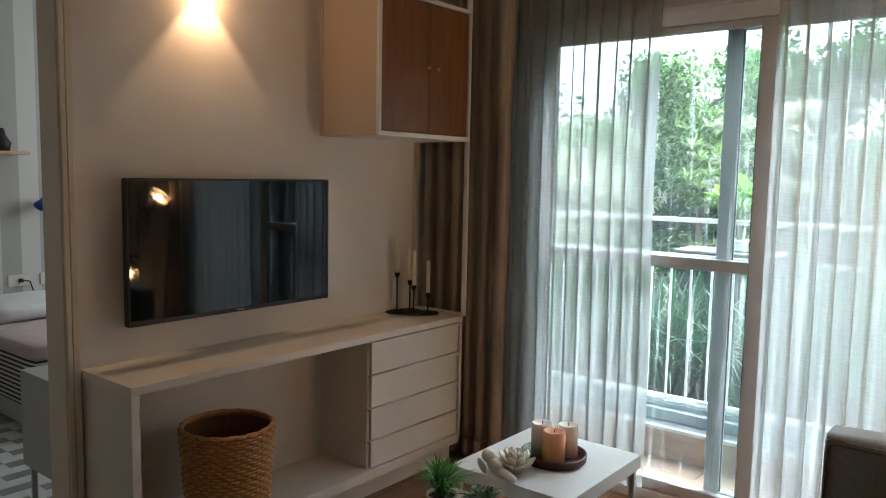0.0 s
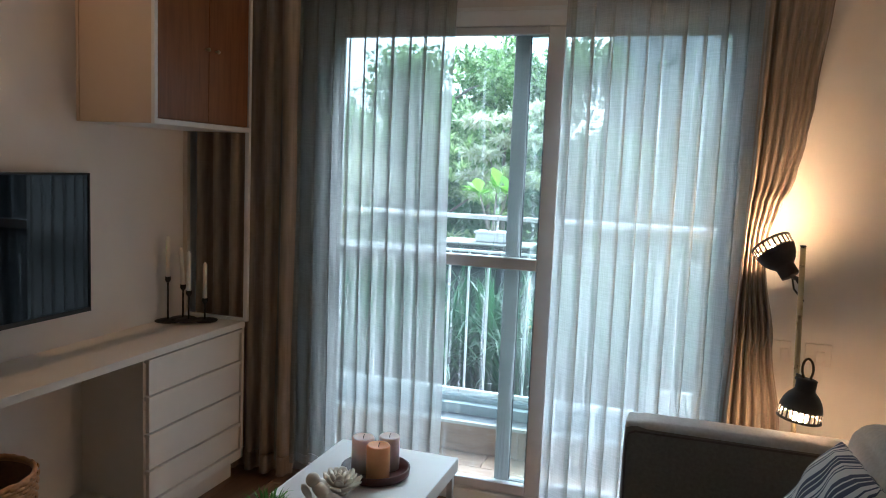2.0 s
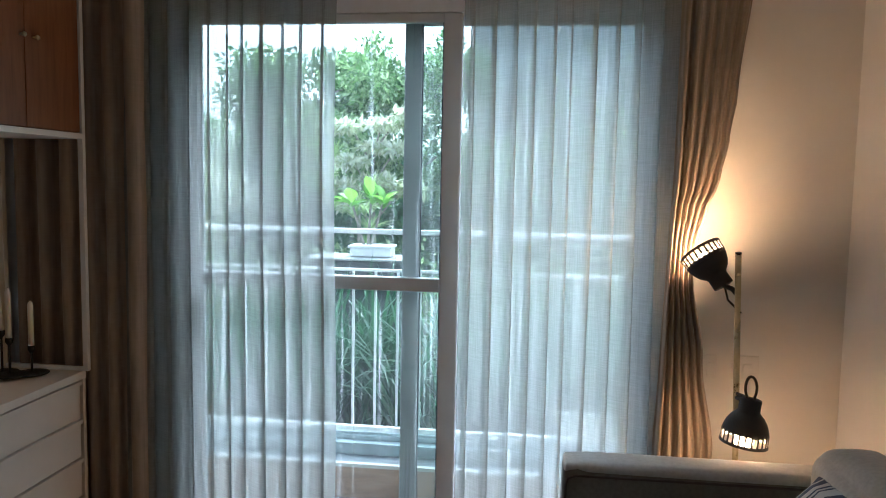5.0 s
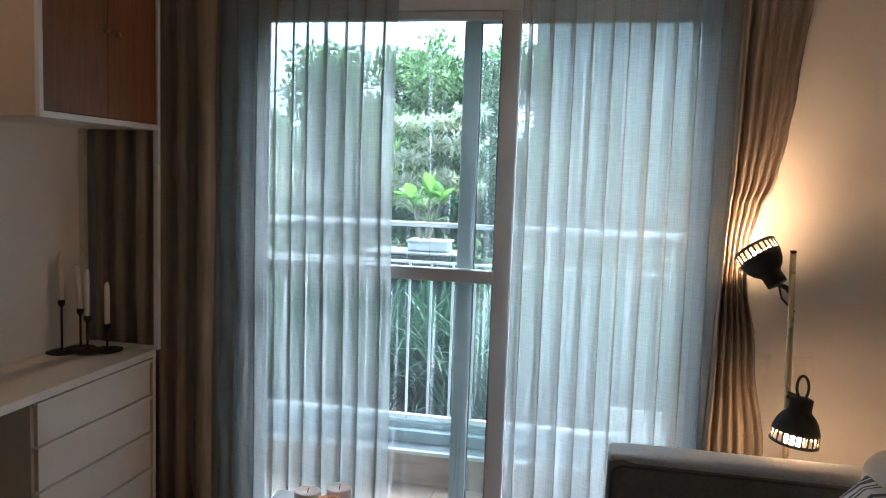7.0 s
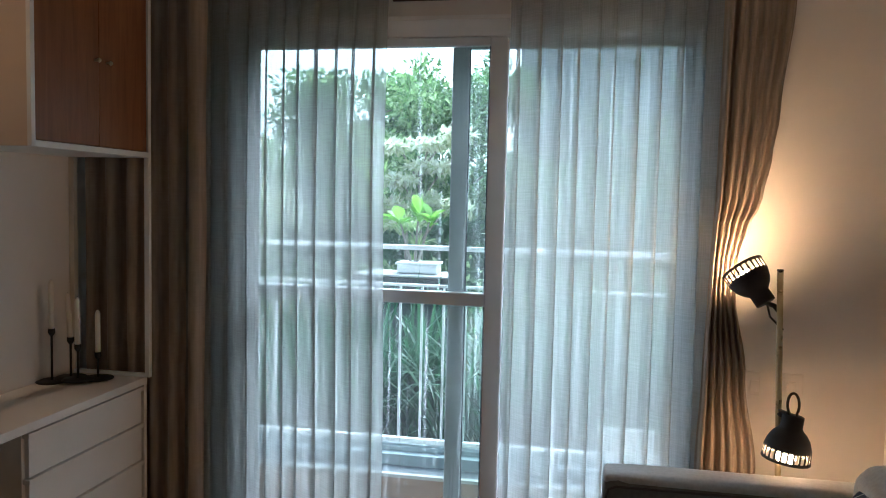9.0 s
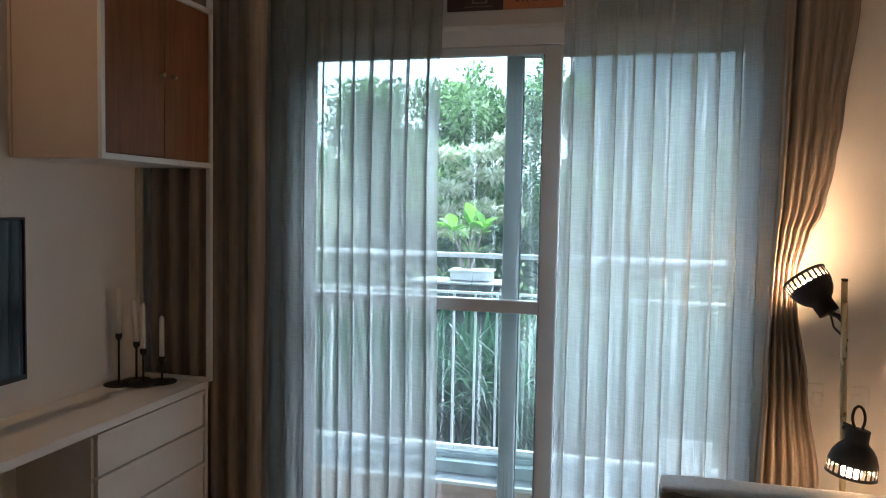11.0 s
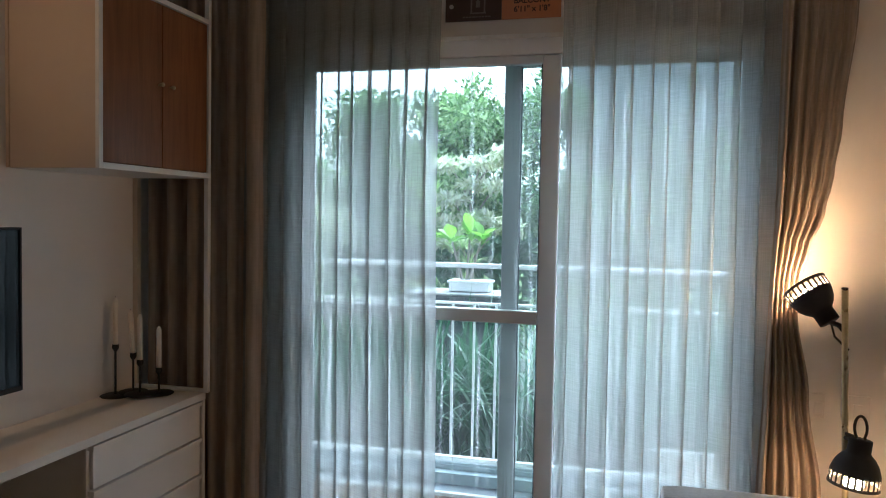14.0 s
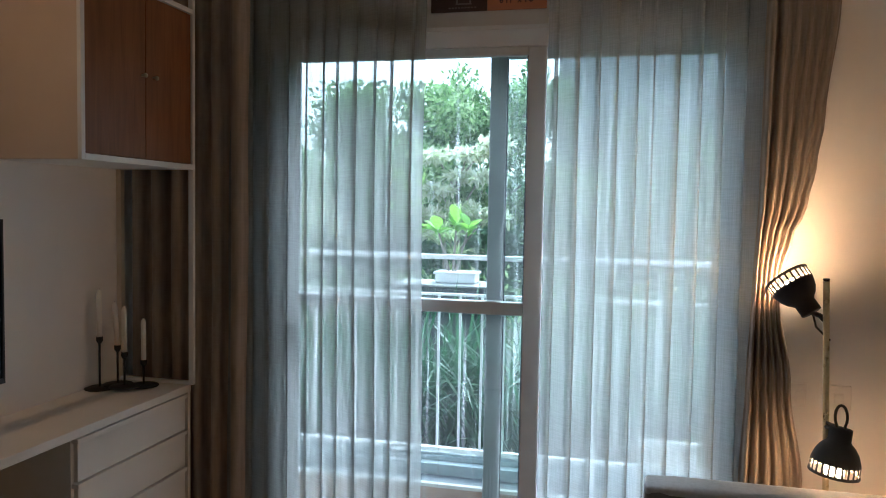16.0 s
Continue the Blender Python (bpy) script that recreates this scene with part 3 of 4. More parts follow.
for k in range(9):
    box(0.07 + k * 0.0125, 0.079 + k * 0.0125, -0.0042, -0.003, 0.012, 0.0165, bm=bm)
part("small_print", bm, M_PRINT_DIM, sign)


def lettering(body, x, z, size, parent):
    cu = bpy.data.curves.new("lettering", "FONT")
    cu.body, cu.size, cu.align_x, cu.extrude, cu.offset = body, size, "CENTER", 0.0006, 0.0006
    cu.materials.append(M_INK)
    ob = new("lettering", cu)
    ob.parent = parent
    ob.matrix_basis = pose(x, -0.0042, z, 90)
    return ob


lettering("BALCONY", 0.338, 0.058, 0.030, sign)
lettering("6'11\" x 1'8\"", 0.338, 0.026, 0.030, sign)

# ---- curtains ----
def sheer(material, sides, folds, seed, slant=0.0):
    c = thing("sheer_curtain", pose(0, 0, 0), "pleated white sheer linen curtain drawn over the window", "curtain", "sheer curtains")
    voile("panel", material, c, sides, -0.085, 0.13, Z_C, folds, 0.022, seed=seed, slant=slant)
    voile("hem", M_SHEER_HEM, c, sides, -0.085, 0.085, 0.13, folds, 0.022, rows=3, seed=seed, slant=slant)


# Left panel uses the darker tint, right panel the brighter one.
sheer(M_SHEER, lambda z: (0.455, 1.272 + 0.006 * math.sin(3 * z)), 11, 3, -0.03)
sheer(M_SHEER_BRIGHT, lambda z: (1.735, 2.52), 11, 8)

cur = thing("drape", pose(0, 0, 0), "heavy taupe linen drape pushed against the television wall", "curtain", "taupe drapes")
for nm, za, zb, rr in (("panel", 0.12, Z_C, 40), ("hem", 0.03, 0.12, 5)):
    cloth(nm, M_DRAPE, cur, lambda z: (0.03, 0.565), -0.148, za, zb, 6, 0.026, 0.07, seed=5, rows=rr, thick=0.002)


def drape_sides(z):
    pts = [(0.0, 2.42, 2.69), (0.56, 2.434, 2.64), (0.9, 2.445, 2.59), (1.19, 2.452, 2.545), (1.30, 2.455, 2.55), (1.40, 2.458, 2.575), (1.51, 2.463, 2.618), (1.65, 2.464, 2.642), (1.8, 2.465, 2.661), (2.185, 2.466, 2.695), (2.65, 2.468, 2.74)]
    for (z0, a0, b0), (z1, a1, b1) in zip(pts, pts[1:]):
        if z <= z1:
            f = max(0, (z - z0) / (z1 - z0))
            f = f * f * (3 - 2 * f)
            return a0 + (a1 - a0) * f, b0 + (b1 - b0) * f
    return pts[-1][1:]


cur = thing("drape", pose(0, 0, 0), "heavy taupe linen drape gathered beside the floor lamp", "curtain", "taupe drapes")
for nm, za, zb, rr in (("panel", 0.12, Z_C, 60), ("hem", 0.03, 0.12, 5)):
    cloth(nm, M_DRAPE, cur, drape_sides, -0.165, za, zb, 6, 0.014, 0.05, seed=11, rows=rr, thick=0.002)

# ---- television wall ----
tv = thing("television", pose(0.045, -1.3555, 0.899) @ Matrix.Diagonal((1, 0.98, 0.981, 1)), "large black flat television mounted on the wall", "television")
part("housing", box(0.03, 0.058, -0.478, 0.478, 0.0, 0.536, 0.004), M_TVBLACK, tv)
part("screen", box(0.056, 0.0595, -0.470, 0.470, 0.017, 0.528), M_SCREEN, tv, "glossy dark glass screen")
bm = bmesh.new()
box(0.058, 0.064, -0.478, -0.4705, 0, 0.536, 0.001, bm)
box(0.058, 0.064, 0.4705, 0.478, 0, 0.536, 0.001, bm)
box(0.058, 0.064, -0.4705, 0.4705, 0.5285, 0.536, 0.001, bm)
box(0.058, 0.064, -0.4705, 0.4705, 0, 0.0165, 0.001, bm)
part("bezel", bm, M_TVBLACK, tv)
bm = bmesh.new()
for k in range(6):
    box(0.064, 0.0645, -0.018 + k * 0.006, -0.0138 + k * 0.006, 0.006, 0.011, bm=bm)
part("maker_mark", bm, M_PRINT_PALE, tv)
part("wall_mount", box(-0.045, 0.03, -0.15, 0.15, 0.15, 0.4, 0.003), M_TVBLACK, tv)

bench = thing("tv_bench", pose(0, 0, 0), "long cream bench below the television with an open bay", "bench")
BY0, BY1, BZ = -1.945, -0.187, 0.755
part("top", box(0.0, 0.337, BY0, BY1, BZ - 0.03, BZ, 0.002), M_CREAM, bench)
part("end_panel", box(0.0, 0.335, BY0, BY0 + 0.03, 0.0, BZ - 0.03, 0.002), M_CREAM, bench)
part("back_panel", box(0.0, 0.012, BY0 + 0.03, -0.84, 0.145, BZ - 0.03), M_CREAM, bench)
part("divider", box(0.0, 0.31, -0.84, -0.822, 0.145, BZ - 0.03, 0.001), M_CREAM, bench, "cream side of the drawer stack")
part("end_panel", box(0.0, 0.335, BY1 - 0.018, BY1, 0.1, BZ - 0.03, 0.002), M_CREAM, bench)
part("shelf", box(0.0, 0.335, BY0 + 0.03, BY1, 0.1, 0.145, 0.002), M_CREAM, bench)
part("plinth", box(0.0, 0.282, BY0 + 0.03, BY1 - 0.02, 0.0, 0.1), M_CREAM, bench)
part("back_panel", box(0.0, 0.3, -0.82, BY1 - 0.02, 0.15, BZ - 0.035), M_CREAM, bench)
for k, zt in enumerate((0.715, 0.567, 0.417, 0.268)):
    zb = (0.574, 0.424, 0.275, 0.149)[k]
    d = part("drawer", box(0.302, 0.325, -0.826, BY1 - 0.022, zb, zt - 0.012, 0.0015), M_CREAM, bench)
    part("grip_lip", box(0.302, 0.335, -0.836, BY1 - 0.022, zt - 0.012, zt + 0.004, 0.0015), M_CREAM, d)

cab = thing("wall_cabinet", pose(0, 0, 0), "wall cabinet with cream side and two walnut doors", "cabinet")
CZ = 1.620
part("side_panel", box(0.0, 0.342, -0.832, -0.814, CZ, Z_C, 0.001), M_TAN, cab, "tan side panel")
part("edge_strip", box(0.342, 0.357, -0.834, -0.816, CZ - 0.002, Z_C, 0.001), M_WHITE, cab)
part("edge_strip", box(0.0, 0.012, -0.838, -0.832, CZ, Z_C, 0.001), M_TAN, cab)
part("bottom", box(0.0, 0.357, -0.816, -0.187, CZ - 0.002, CZ + 0.018, 0.001), M_WHITE, cab)
part("shelf", box(0.0, 0.357, -0.816, -0.187, 2.224, 2.242, 0.001), M_WHITE, cab)
part("top", box(0.0, 0.357, -0.816, -0.187, Z_C - 0.02, Z_C, 0.001), M_WHITE, cab)
part("back", box(0.0, 0.012, -0.814, -0.205, CZ + 0.018, Z_C - 0.02), M_TAN, cab)
part("far_panel", box(0.0, 0.335, -0.199, -0.190, CZ + 0.018, 2.224), M_TAN, cab)
for y0, y1, ky in ((-0.813, -0.4965, -0.517), (-0.4935, -0.208, -0.452)):
    d = part("door", box(0.332, 0.350, y0, y1, CZ + 0.021, 2.221, 0.0015), M_DOORWOOD, cab, "reddish walnut veneer door")
    part("knob", lathe([(0.0, 0.022), (0.006, 0.021), (0.0085, 0.016), (0.006, 0.01), (0.004, 0.006), (0.004, 0.0)], 16, m=pose(0.350, ky, 1.934, 0, 90, 0)), M_BRASS, d, "small brass knob", True)
bm = box(0.337, 0.357, -0.205, -0.187, BZ, CZ - 0.002, 0.001)
part("front_post", bm, M_WHITE, cab)
part("front_post", box(0.337, 0.357, -0.205, -0.187, CZ + 0.018, Z_C - 0.02, 0.001), M_WHITE, cab)
part("back_post", box(0.0, 0.022, -0.195, -0.172, BZ, CZ - 0.002, 0.001), M_JAMB, cab)
part("lower_rail", box(0.022, 0.337, -0.205, -0.187, BZ, BZ + 0.014, 0.001), M_WHITE, cab)

# wall spot above the television
spot = thing("wall_spot", pose(0.0, -1.447, 2.19), "small dark spotlight fixed to the wall above the television", "spotlight")
part("bracket", box(0.0, 0.012, -0.03, 0.03, -0.03, 0.06, 0.003), M_LAMPBLACK, spot)
bm = lathe([(0.036, -0.05), (0.038, -0.048), (0.038, 0.05), (0.03, 0.056), (0.0, 0.056)], 28, m=pose(0.05, 0, 0.02))
part("can", bm, M_LAMPBLACK, spot, "", True)
part("arm", tube([(0.01, 0, 0.02), (0.04, 0, 0.02)], 0.008), M_LAMPBLACK, spot)
lamp = new("spot_lamp", bpy.data.lights.new("spot_lamp", "SPOT"))
lamp.data.energy, lamp.data.color, lamp.data.spot_size, lamp.data.spot_blend, lamp.data.shadow_soft_size = 1.15, (1.0, 0.54, 0.24), radians(84), 0.35, 0.012
lamp.matrix_world = look((0.05, -1.447, 2.155), (0.030, -1.447, 1.2))

bulb = new("spot_bulb", bpy.data.lights.new("spot_bulb", "POINT"))
bulb.data.energy, bulb.data.color, bulb.data.shadow_soft_size = 0.24, (1.0, 0.52, 0.22), 0.02
bulb.location = (0.06, -1.447, 2.12)

# candle holder with four stems
holder = thing("candle_holder", pose(0.10, -0.325, BZ), "black iron candle holder with four overlapping round feet", "candle holder")
STEMS = ((-0.052, -0.038, 0.205, 0.0), (-0.012, 0.016, 0.165, 0.005), (0.047, -0.022, 0.148, 0.010), (0.088, 0.040, 0.108, 0.003))
for x, y, h, lift in STEMS:
    f = part("foot", lathe([(0.0, 0.0), (0.055, 0.0), (0.058, 0.003), (0.055, 0.006), (0.01, 0.009), (0.0, 0.009)], 32, m=pose(x, y, lift)), M_BLACK, holder, "", True)
    part("stem", tube([(x, y, lift + 0.006), (x, y, h - 0.02)], 0.0042), M_BLACK, f, "", True)
    part("cup", lathe([(0.0, h - 0.028), (0.006, h - 0.027), (0.0125, h - 0.016), (0.0125, h), (0.0105, h), (0.0105, h - 0.012), (0.0, h - 0.013)], 20, m=pose(x, y, 0)), M_BLACK, f, "", True)
for k, (x, y, h, lift) in enumerate(STEMS):
    lean = (0, -4, 0, 0)[k]
    c = thing("taper_candle", pose(0.10 + x, -0.325 + y, BZ + h - 0.012, 0, lean, 0), "slim ivory taper candle standing in the iron holder", "candle", "taper candles")
    L = (0.20, 0.185, 0.195, 0.18)[k]
    part("wax", lathe([(0.0, 0.0), (0.0098, 0.0), (0.0098, L * 0.9), (0.0075, L * 0.94), (0.002, L * 0.985), (0.0, L * 0.985)], 18), M_WAX_WHITE, c, "", True)
    part("wick", tube([(0, 0, L * 0.98), (0.0006, 0, L)], 0.0009, 6), M_WICK, c)

# basket on the bench shelf
bas = thing("wicker_basket", pose(0.27, -1.535, 0.145), "round woven seagrass waste basket, brown and open", "basket")
H, R0, R1 = 0.375, 0.14, 0.172


def basket_r(z):
    return R0 + (R1 - R0) * (z / H) ** 0.8


part("liner", lathe([(0.0, 0.006)] + [(basket_r(H * k / 8) - 0.004, 0.006 + (H - 0.012) * k / 8) for k in range(9)], 40), M_WICKER, bas, "", True)
# Extra inner surface; its dark colour stands for shade in the open basket.
part("inner_shade", lathe([(0.0, 0.012)] + [(basket_r(H * k / 8) - 0.010, 0.012 + (H - 0.03) * k / 8) for k in range(9)], 40), M_WICKER_SHADED, bas, "inside surface coloured dark for shade", True)
bm = bmesh.new()
ROWS, COLS = 30, 48
for r in range(ROWS):
    z = H * (r + 0.5) / ROWS
    rad = basket_r(z)
    for c in range(COLS):
        if (r + c) % 2:
            continue
        a0 = 2 * math.pi * (c - 0.18) / COLS
        a1 = 2 * math.pi * (c + 1.18) / COLS
        pts = []
        for s in range(5):
            a = a0 + (a1 - a0) * s / 4
            bulge = rad + 0.0040 * math.sin(math.pi * s / 4) - 0.001
            pts.append((bulge * math.cos(a), bulge * math.sin(a), z + 0.0015 * math.sin(c * 2.3 + r)))
        rings = []
        for s, p in enumerate(pts):
            a = a0 + (a1 - a0) * s / 4
            d = Vector((math.cos(a), math.sin(a), 0))
            hh = H / ROWS * 0.52
            rings.append([bm.verts.new(Vector(p) + d * 0.0035 * math.cos(t) + Vector((0, 0, hh * math.sin(t)))) for t in (-1.57, -0.7, 0.0, 0.7, 1.57)])
        for u, w in zip(rings, rings[1:]):
            for k in range(4):
                bm.faces.new((u[k], w[k], w[k + 1], u[k + 1]))
tagged(part("weave", bm, M_WICKER, bas, "", True), kind="stuff")
bm = lathe([(basket_r(H) - 0.009 + 0.008 * math.cos(t), H - 0.004 + 0.009 * math.sin(t)) for t in [2 * math.pi * k / 8 for k in range(9)]], 56)
for v in bm.verts:
    a = math.atan2(v.co.y, v.co.x)
    v.co.z += 0.002 * math.sin(a * 40)
part("rim", bm, M_WICKER, bas, "braided rim", True)
part("base", lathe([(0, 0), (R0, 0), (R0 + 0.002, 0.01)], 36), M_WICKER_SHADED, bas)

# ---- coffee tables ----
TX0, TX1, TY0, TY1, TZ = 1.138, 1.572, -1.292, -0.795, 0.52


def side_table(x0, x1, y0, y1, z, label):
    t = thing("side_table", pose(0, 0, 0), label, "table", "nesting tables")
    part("tabletop", box(x0, x1, y0, y1, z - 0.048, z, 0.002), M_WHITE, t)
    w = 0.02
    for x in (x0 + 0.01, x1 - 0.01 - w):
        for y in (y0 + 0.01, y1 - 0.01 - w):
            part("leg", box(x, x + w, y, y + w, 0.0, z - 0.048, 0.002), M_STEEL, t, "grey metal leg")
    return t


side_table(TX0, TX1, TY0, TY1, TZ, "white lacquered side table with slim metal legs")
side_table(1.165, 1.545, -1.745, -1.305, 0.455, "lower white nesting table with slim metal legs")

tray = thing("tray", pose(1.366, -1.03, TZ), "round dark brown wooden tray on the white table", "tray")
part("dish", lathe([(0.0, 0.0), (0.103, 0.0), (0.108, 0.004), (0.11, 0.026), (0.104, 0.027), (0.101, 0.008), (0.0, 0.007)], 56), M_TRAY, tray, "", True)
for x, y, h, r, mat, lab in ((1.392, -1.075, 0.108, 0.037, M_WAX_ORANGE, "thick apricot pillar candle on the dark tray"), (1.322, -1.035, 0.110, 0.036, M_WAX_PINK, "thick pale pink pillar candle on the dark tray"), (1.392, -0.985, 0.107, 0.034, M_WAX_PINK, "thick pale pink pillar candle on the dark tray")):
    c = thing("pillar_candle", pose(x, y, TZ + 0.0075), lab, "candle", "pillar candles")
    part("wax", lathe([(0.0, 0.0), (r, 0.0), (r, h - 0.004), (r - 0.003, h), (r - 0.007, h - 0.001), (r - 0.012, h - 0.005), (0.0, h - 0.007)], 40), mat, c, "", True)
    part("wick", tube([(0, 0, h - 0.008), (0.001, 0, h + 0.002), (0.004, 0, h + 0.008)], 0.0011, 6), M_WICK, c)

lotus = thing("lotus_ornament", pose(1.325, -1.205, TZ), "cream ceramic lotus flower ornament with layered petals", "ornament")
for ring, (n, tilt, ln, z) in enumerate(((9, 22, 0.072, 0.012), (8, 40, 0.066, 0.016), (7, 58, 0.057, 0.02), (5, 74, 0.047, 0.024))):
    for k in range(n):
        own = bmesh.new()
        bmesh.ops.create_uvsphere(own, u_segments=10, v_segments=6, radius=1.0)
        bmesh.ops.scale(own, vec=(ln * 0.5, ln * 0.27, 0.006), verts=own.verts)
        for v in own.verts:
            v.co.z += 7.0 * v.co.x ** 2 + 5.0 * v.co.y ** 2
        bmesh.ops.translate(own, vec=(ln * 0.5, 0, 0), verts=own.verts)
        bmesh.ops.transform(own, matrix=pose(0, 0, z, 0, 0, 360 * k / n + ring * 19) @ pose(0.006, 0, 0, 0, -tilt, 0), verts=own.verts)
        part("petal", own, M_CERAMIC, lotus, "", True)
part("cup", lathe([(0, 0), (0.024, 0.0), (0.03, 0.01), (0.018, 0.026), (0.0, 0.03)], 24), M_CERAMIC, lotus, "", True)

fig = bmesh.new()
for m, sx, sy, sz in ((pose(0, 0, 0.052), 0.021, 0.02, 0.02), (pose(0.028, 0.002, 0.026, 0, 25, 0), 0.034, 0.019, 0.02), (pose(0.075, -0.004, 0.016, 0, 6, -8), 0.042, 0.014, 0.013), (pose(0.022, 0.02, 0.018, 0, 20, 60), 0.03, 0.011, 0.011), (pose(-0.012, -0.014, 0.022, 0, 60, 40), 0.026, 0.011, 0.011)):
    own = bmesh.new()
    bmesh.ops.create_uvsphere(own, u_segments=16, v_segments=10, radius=1.0)
    bmesh.ops.transform(own, matrix=m @ Matrix.Diagonal((sx, sy, sz, 1)), verts=own.verts)
    merge(own, fig)
tagged(part("figurine", fig, M_CERAMIC, None, smooth=True, at=pose(1.268, -1.268, 0.519, 0, 0, -6) @ Matrix.Diagonal((1.05, 1.05, 1.1, 1))), "small rounded cream ceramic figurine at the table edge", "figurine")


def pot_plant(x, y, z, r, h, label):
    p = thing("pot_plant", pose(x, y, z), label, "plant", "table plants")
    part("pot", lathe([(0.0, 0.0), (r * 0.78, 0.0), (r * 0.82, 0.004), (r, h - 0.006), (r * 1.03, h), (r * 0.93, h), (r * 0.9, h - 0.012), (0, h - 0.012)], 32), M_POT, p, "pale grey pot", True)
    part("soil", lathe([(0, h - 0.008), (r * 0.9, h - 0.01)], 24), M_SOIL, p)
    return p


p = pot_plant(1.235, -1.46, 0.455, 0.046, 0.05, "bright green grassy houseplant in a small grey pot")
straps("foliage", [(0.01 * math.cos(k), 0.01 * math.sin(k), 0.04) for k in range(6)], 190, 0.142, 0.011, M_HOUSEPLANT, p, 4, 0.85, 0.95)
p = pot_plant(1.352, -1.41, 0.455, 0.04, 0.045, "dark green succulent rosette in a small grey pot")
straps("foliage", [(0.018 * math.cos(k), 0.018 * math.sin(k), 0.038) for k in range(6)], 120, 0.075, 0.02, M_SUCC, p, 9, 1.0, 0.7)

# ---- sofa ----
sofa = thing("sofa", pose(0, 0, 0), "grey-beige upholstered sofa with piped arms and tufted back", "sofa")


def cushion(x0, x1, y0, y1, z0, z1, puff, bev, n=14):
    own = bmesh.new()
    bmesh.ops.create_cube(own, size=2.0)
    bmesh.ops.subdivide_edges(own, edges=own.edges[:], cuts=n, use_grid_fill=True)
    cx, cy, cz = (x0 + x1) / 2, (y0 + y1) / 2, (z0 + z1) / 2
    hx, hy, hz = (x1 - x0) / 2, (y1 - y0) / 2, (z1 - z0) / 2
    for v in own.verts:
        q = Vector((v.co.x * hx, v.co.y * hy, v.co.z * hz))
        core = Vector((max(-hx + bev, min(hx - bev, q.x)), max(-hy + bev, min(hy - bev, q.y)), max(-hz + bev, min(hz - bev, q.z))))
        d = q - core
        q = core + (d.normalized() * bev if d.length > 1e-6 else d)
        u = v.co
        fx, fy, fz = 1 - u.x ** 2, 1 - u.y ** 2, 1 - u.z ** 2
        q.x += puff * u.x * fy * fz
        q.y += puff * u.y * fx * fz
        q.z += puff * u.z * fx * fy
        v.co = q + Vector((cx, cy, cz))
    return own


for y0, y1 in ((-0.672, -0.545), (-2.25, -2.12)):
    a = part("arm", cushion(2.105, 2.98, y0, y1, 0.10, 0.69, 0.004, 0.028, 20), M_SOFA, sofa, "boxy arm with pale top", True)
    part("top_band", cushion(2.108, 2.98, y0 + 0.004, y1 - 0.004, 0.655, 0.694, 0.002, 0.018, 12), M_SOFA_LIGHT, a, "pale top band", True)
    bm = tube([(2.113, y0 + 0.003, 0.14), (2.113, y0 + 0.003, 0.63), (2.12, y0 + 0.001, 0.65), (2.14, y0 - 0.001, 0.66), (2.5, y0 - 0.001, 0.661), (2.97, y0 - 0.001, 0.661)], 0.0035, 8)
    part("piping", bm, M_PIPING, a, "dark piping", True)
part("base", box(2.13, 2.98, -2.12, -0.672, 0.10, 0.28, 0.015), M_SOFA, sofa)
part("seat_cushion", cushion(2.06, 2.84, -1.39, -0.678, 0.28, 0.445, 0.02, 0.045), M_SOFA_LIGHT, sofa, "pale grey seat cushion", True)
part("seat_cushion", cushion(2.06, 2.84, -2.115, -1.40, 0.28, 0.445, 0.02, 0.045), M_SOFA_LIGHT, sofa, "pale grey seat cushion", True)
part("backrest", box(2.93, 3.08, -2.25, -0.545, 0.10, 0.70, 0.03), M_SOFA, sofa)
for y0, y1 in ((-1.39, -0.685), (-2.11, -1.40)):
    own = cushion(2.76, 2.96, y0, y1, 0.40, 0.80, 0.035, 0.06, 22)
    buttons = [(y0 + (y1 - y0) * f, z) for f in (0.22, 0.5, 0.78) for z in (0.52, 0.67)]
    for v in own.verts:
        if v.co.x < 2.86:
            for by, bz in buttons:
                d2 = (v.co.y - by) ** 2 + (v.co.z - bz) ** 2
                v.co.x += 0.03 * math.exp(-d2 / 0.0025)
    b = part("back_cushion", own, M_SOFA_LIGHT, sofa, "tufted pale grey back cushion", True)
    for by, bz in buttons:
        part("button", lathe([(0.0, 0.006), (0.008, 0.004), (0.011, 0.0)], 14, m=pose(2.758, by, bz, 0, -90, 0)), M_SOFA, b, "", True)
for x in (2.17, 2.92):
    for y in (-0.62, -2.18):
        part("foot", lathe([(0.0, 0.0), (0.018, 0.0), (0.026, 0.1), (0.0, 0.1)], 16, m=pose(x, y, 0)), M_TRAY, sofa)

own = bmesh.new()
bmesh.ops.create_cube(own, size=2.0)
bmesh.ops.subdivide_edges(own, edges=own.edges[:], cuts=16, use_grid_fill=True)
for v in own.verts:
    u, w = v.co.x, v.co.y
    pinch = 1 - 0.10 * (1 - abs(u)) * abs(w) ** 3 - 0.10 * (1 - abs(w)) * abs(u) ** 3
    t = (max(0.0, (1 - u ** 4) * (1 - w ** 4))) ** 0.5
    v.co = Vector((u * 0.20 * (1 - 0.07 * (1 - u * u) * w * w), w * 0.20 * (1 - 0.07 * (1 - w * w) * u * u), v.co.z * (0.006 + 0.046 * t) + 0.006 * math.sin(9 * u + 4 * w) * t))
py = Vector((-0.03, 0.995, -0.06)).normalized()
px = Vector((-0.5, 0.0, -0.87))
px = (px - py * px.dot(py)).normalized()
pz = px.cross(py)
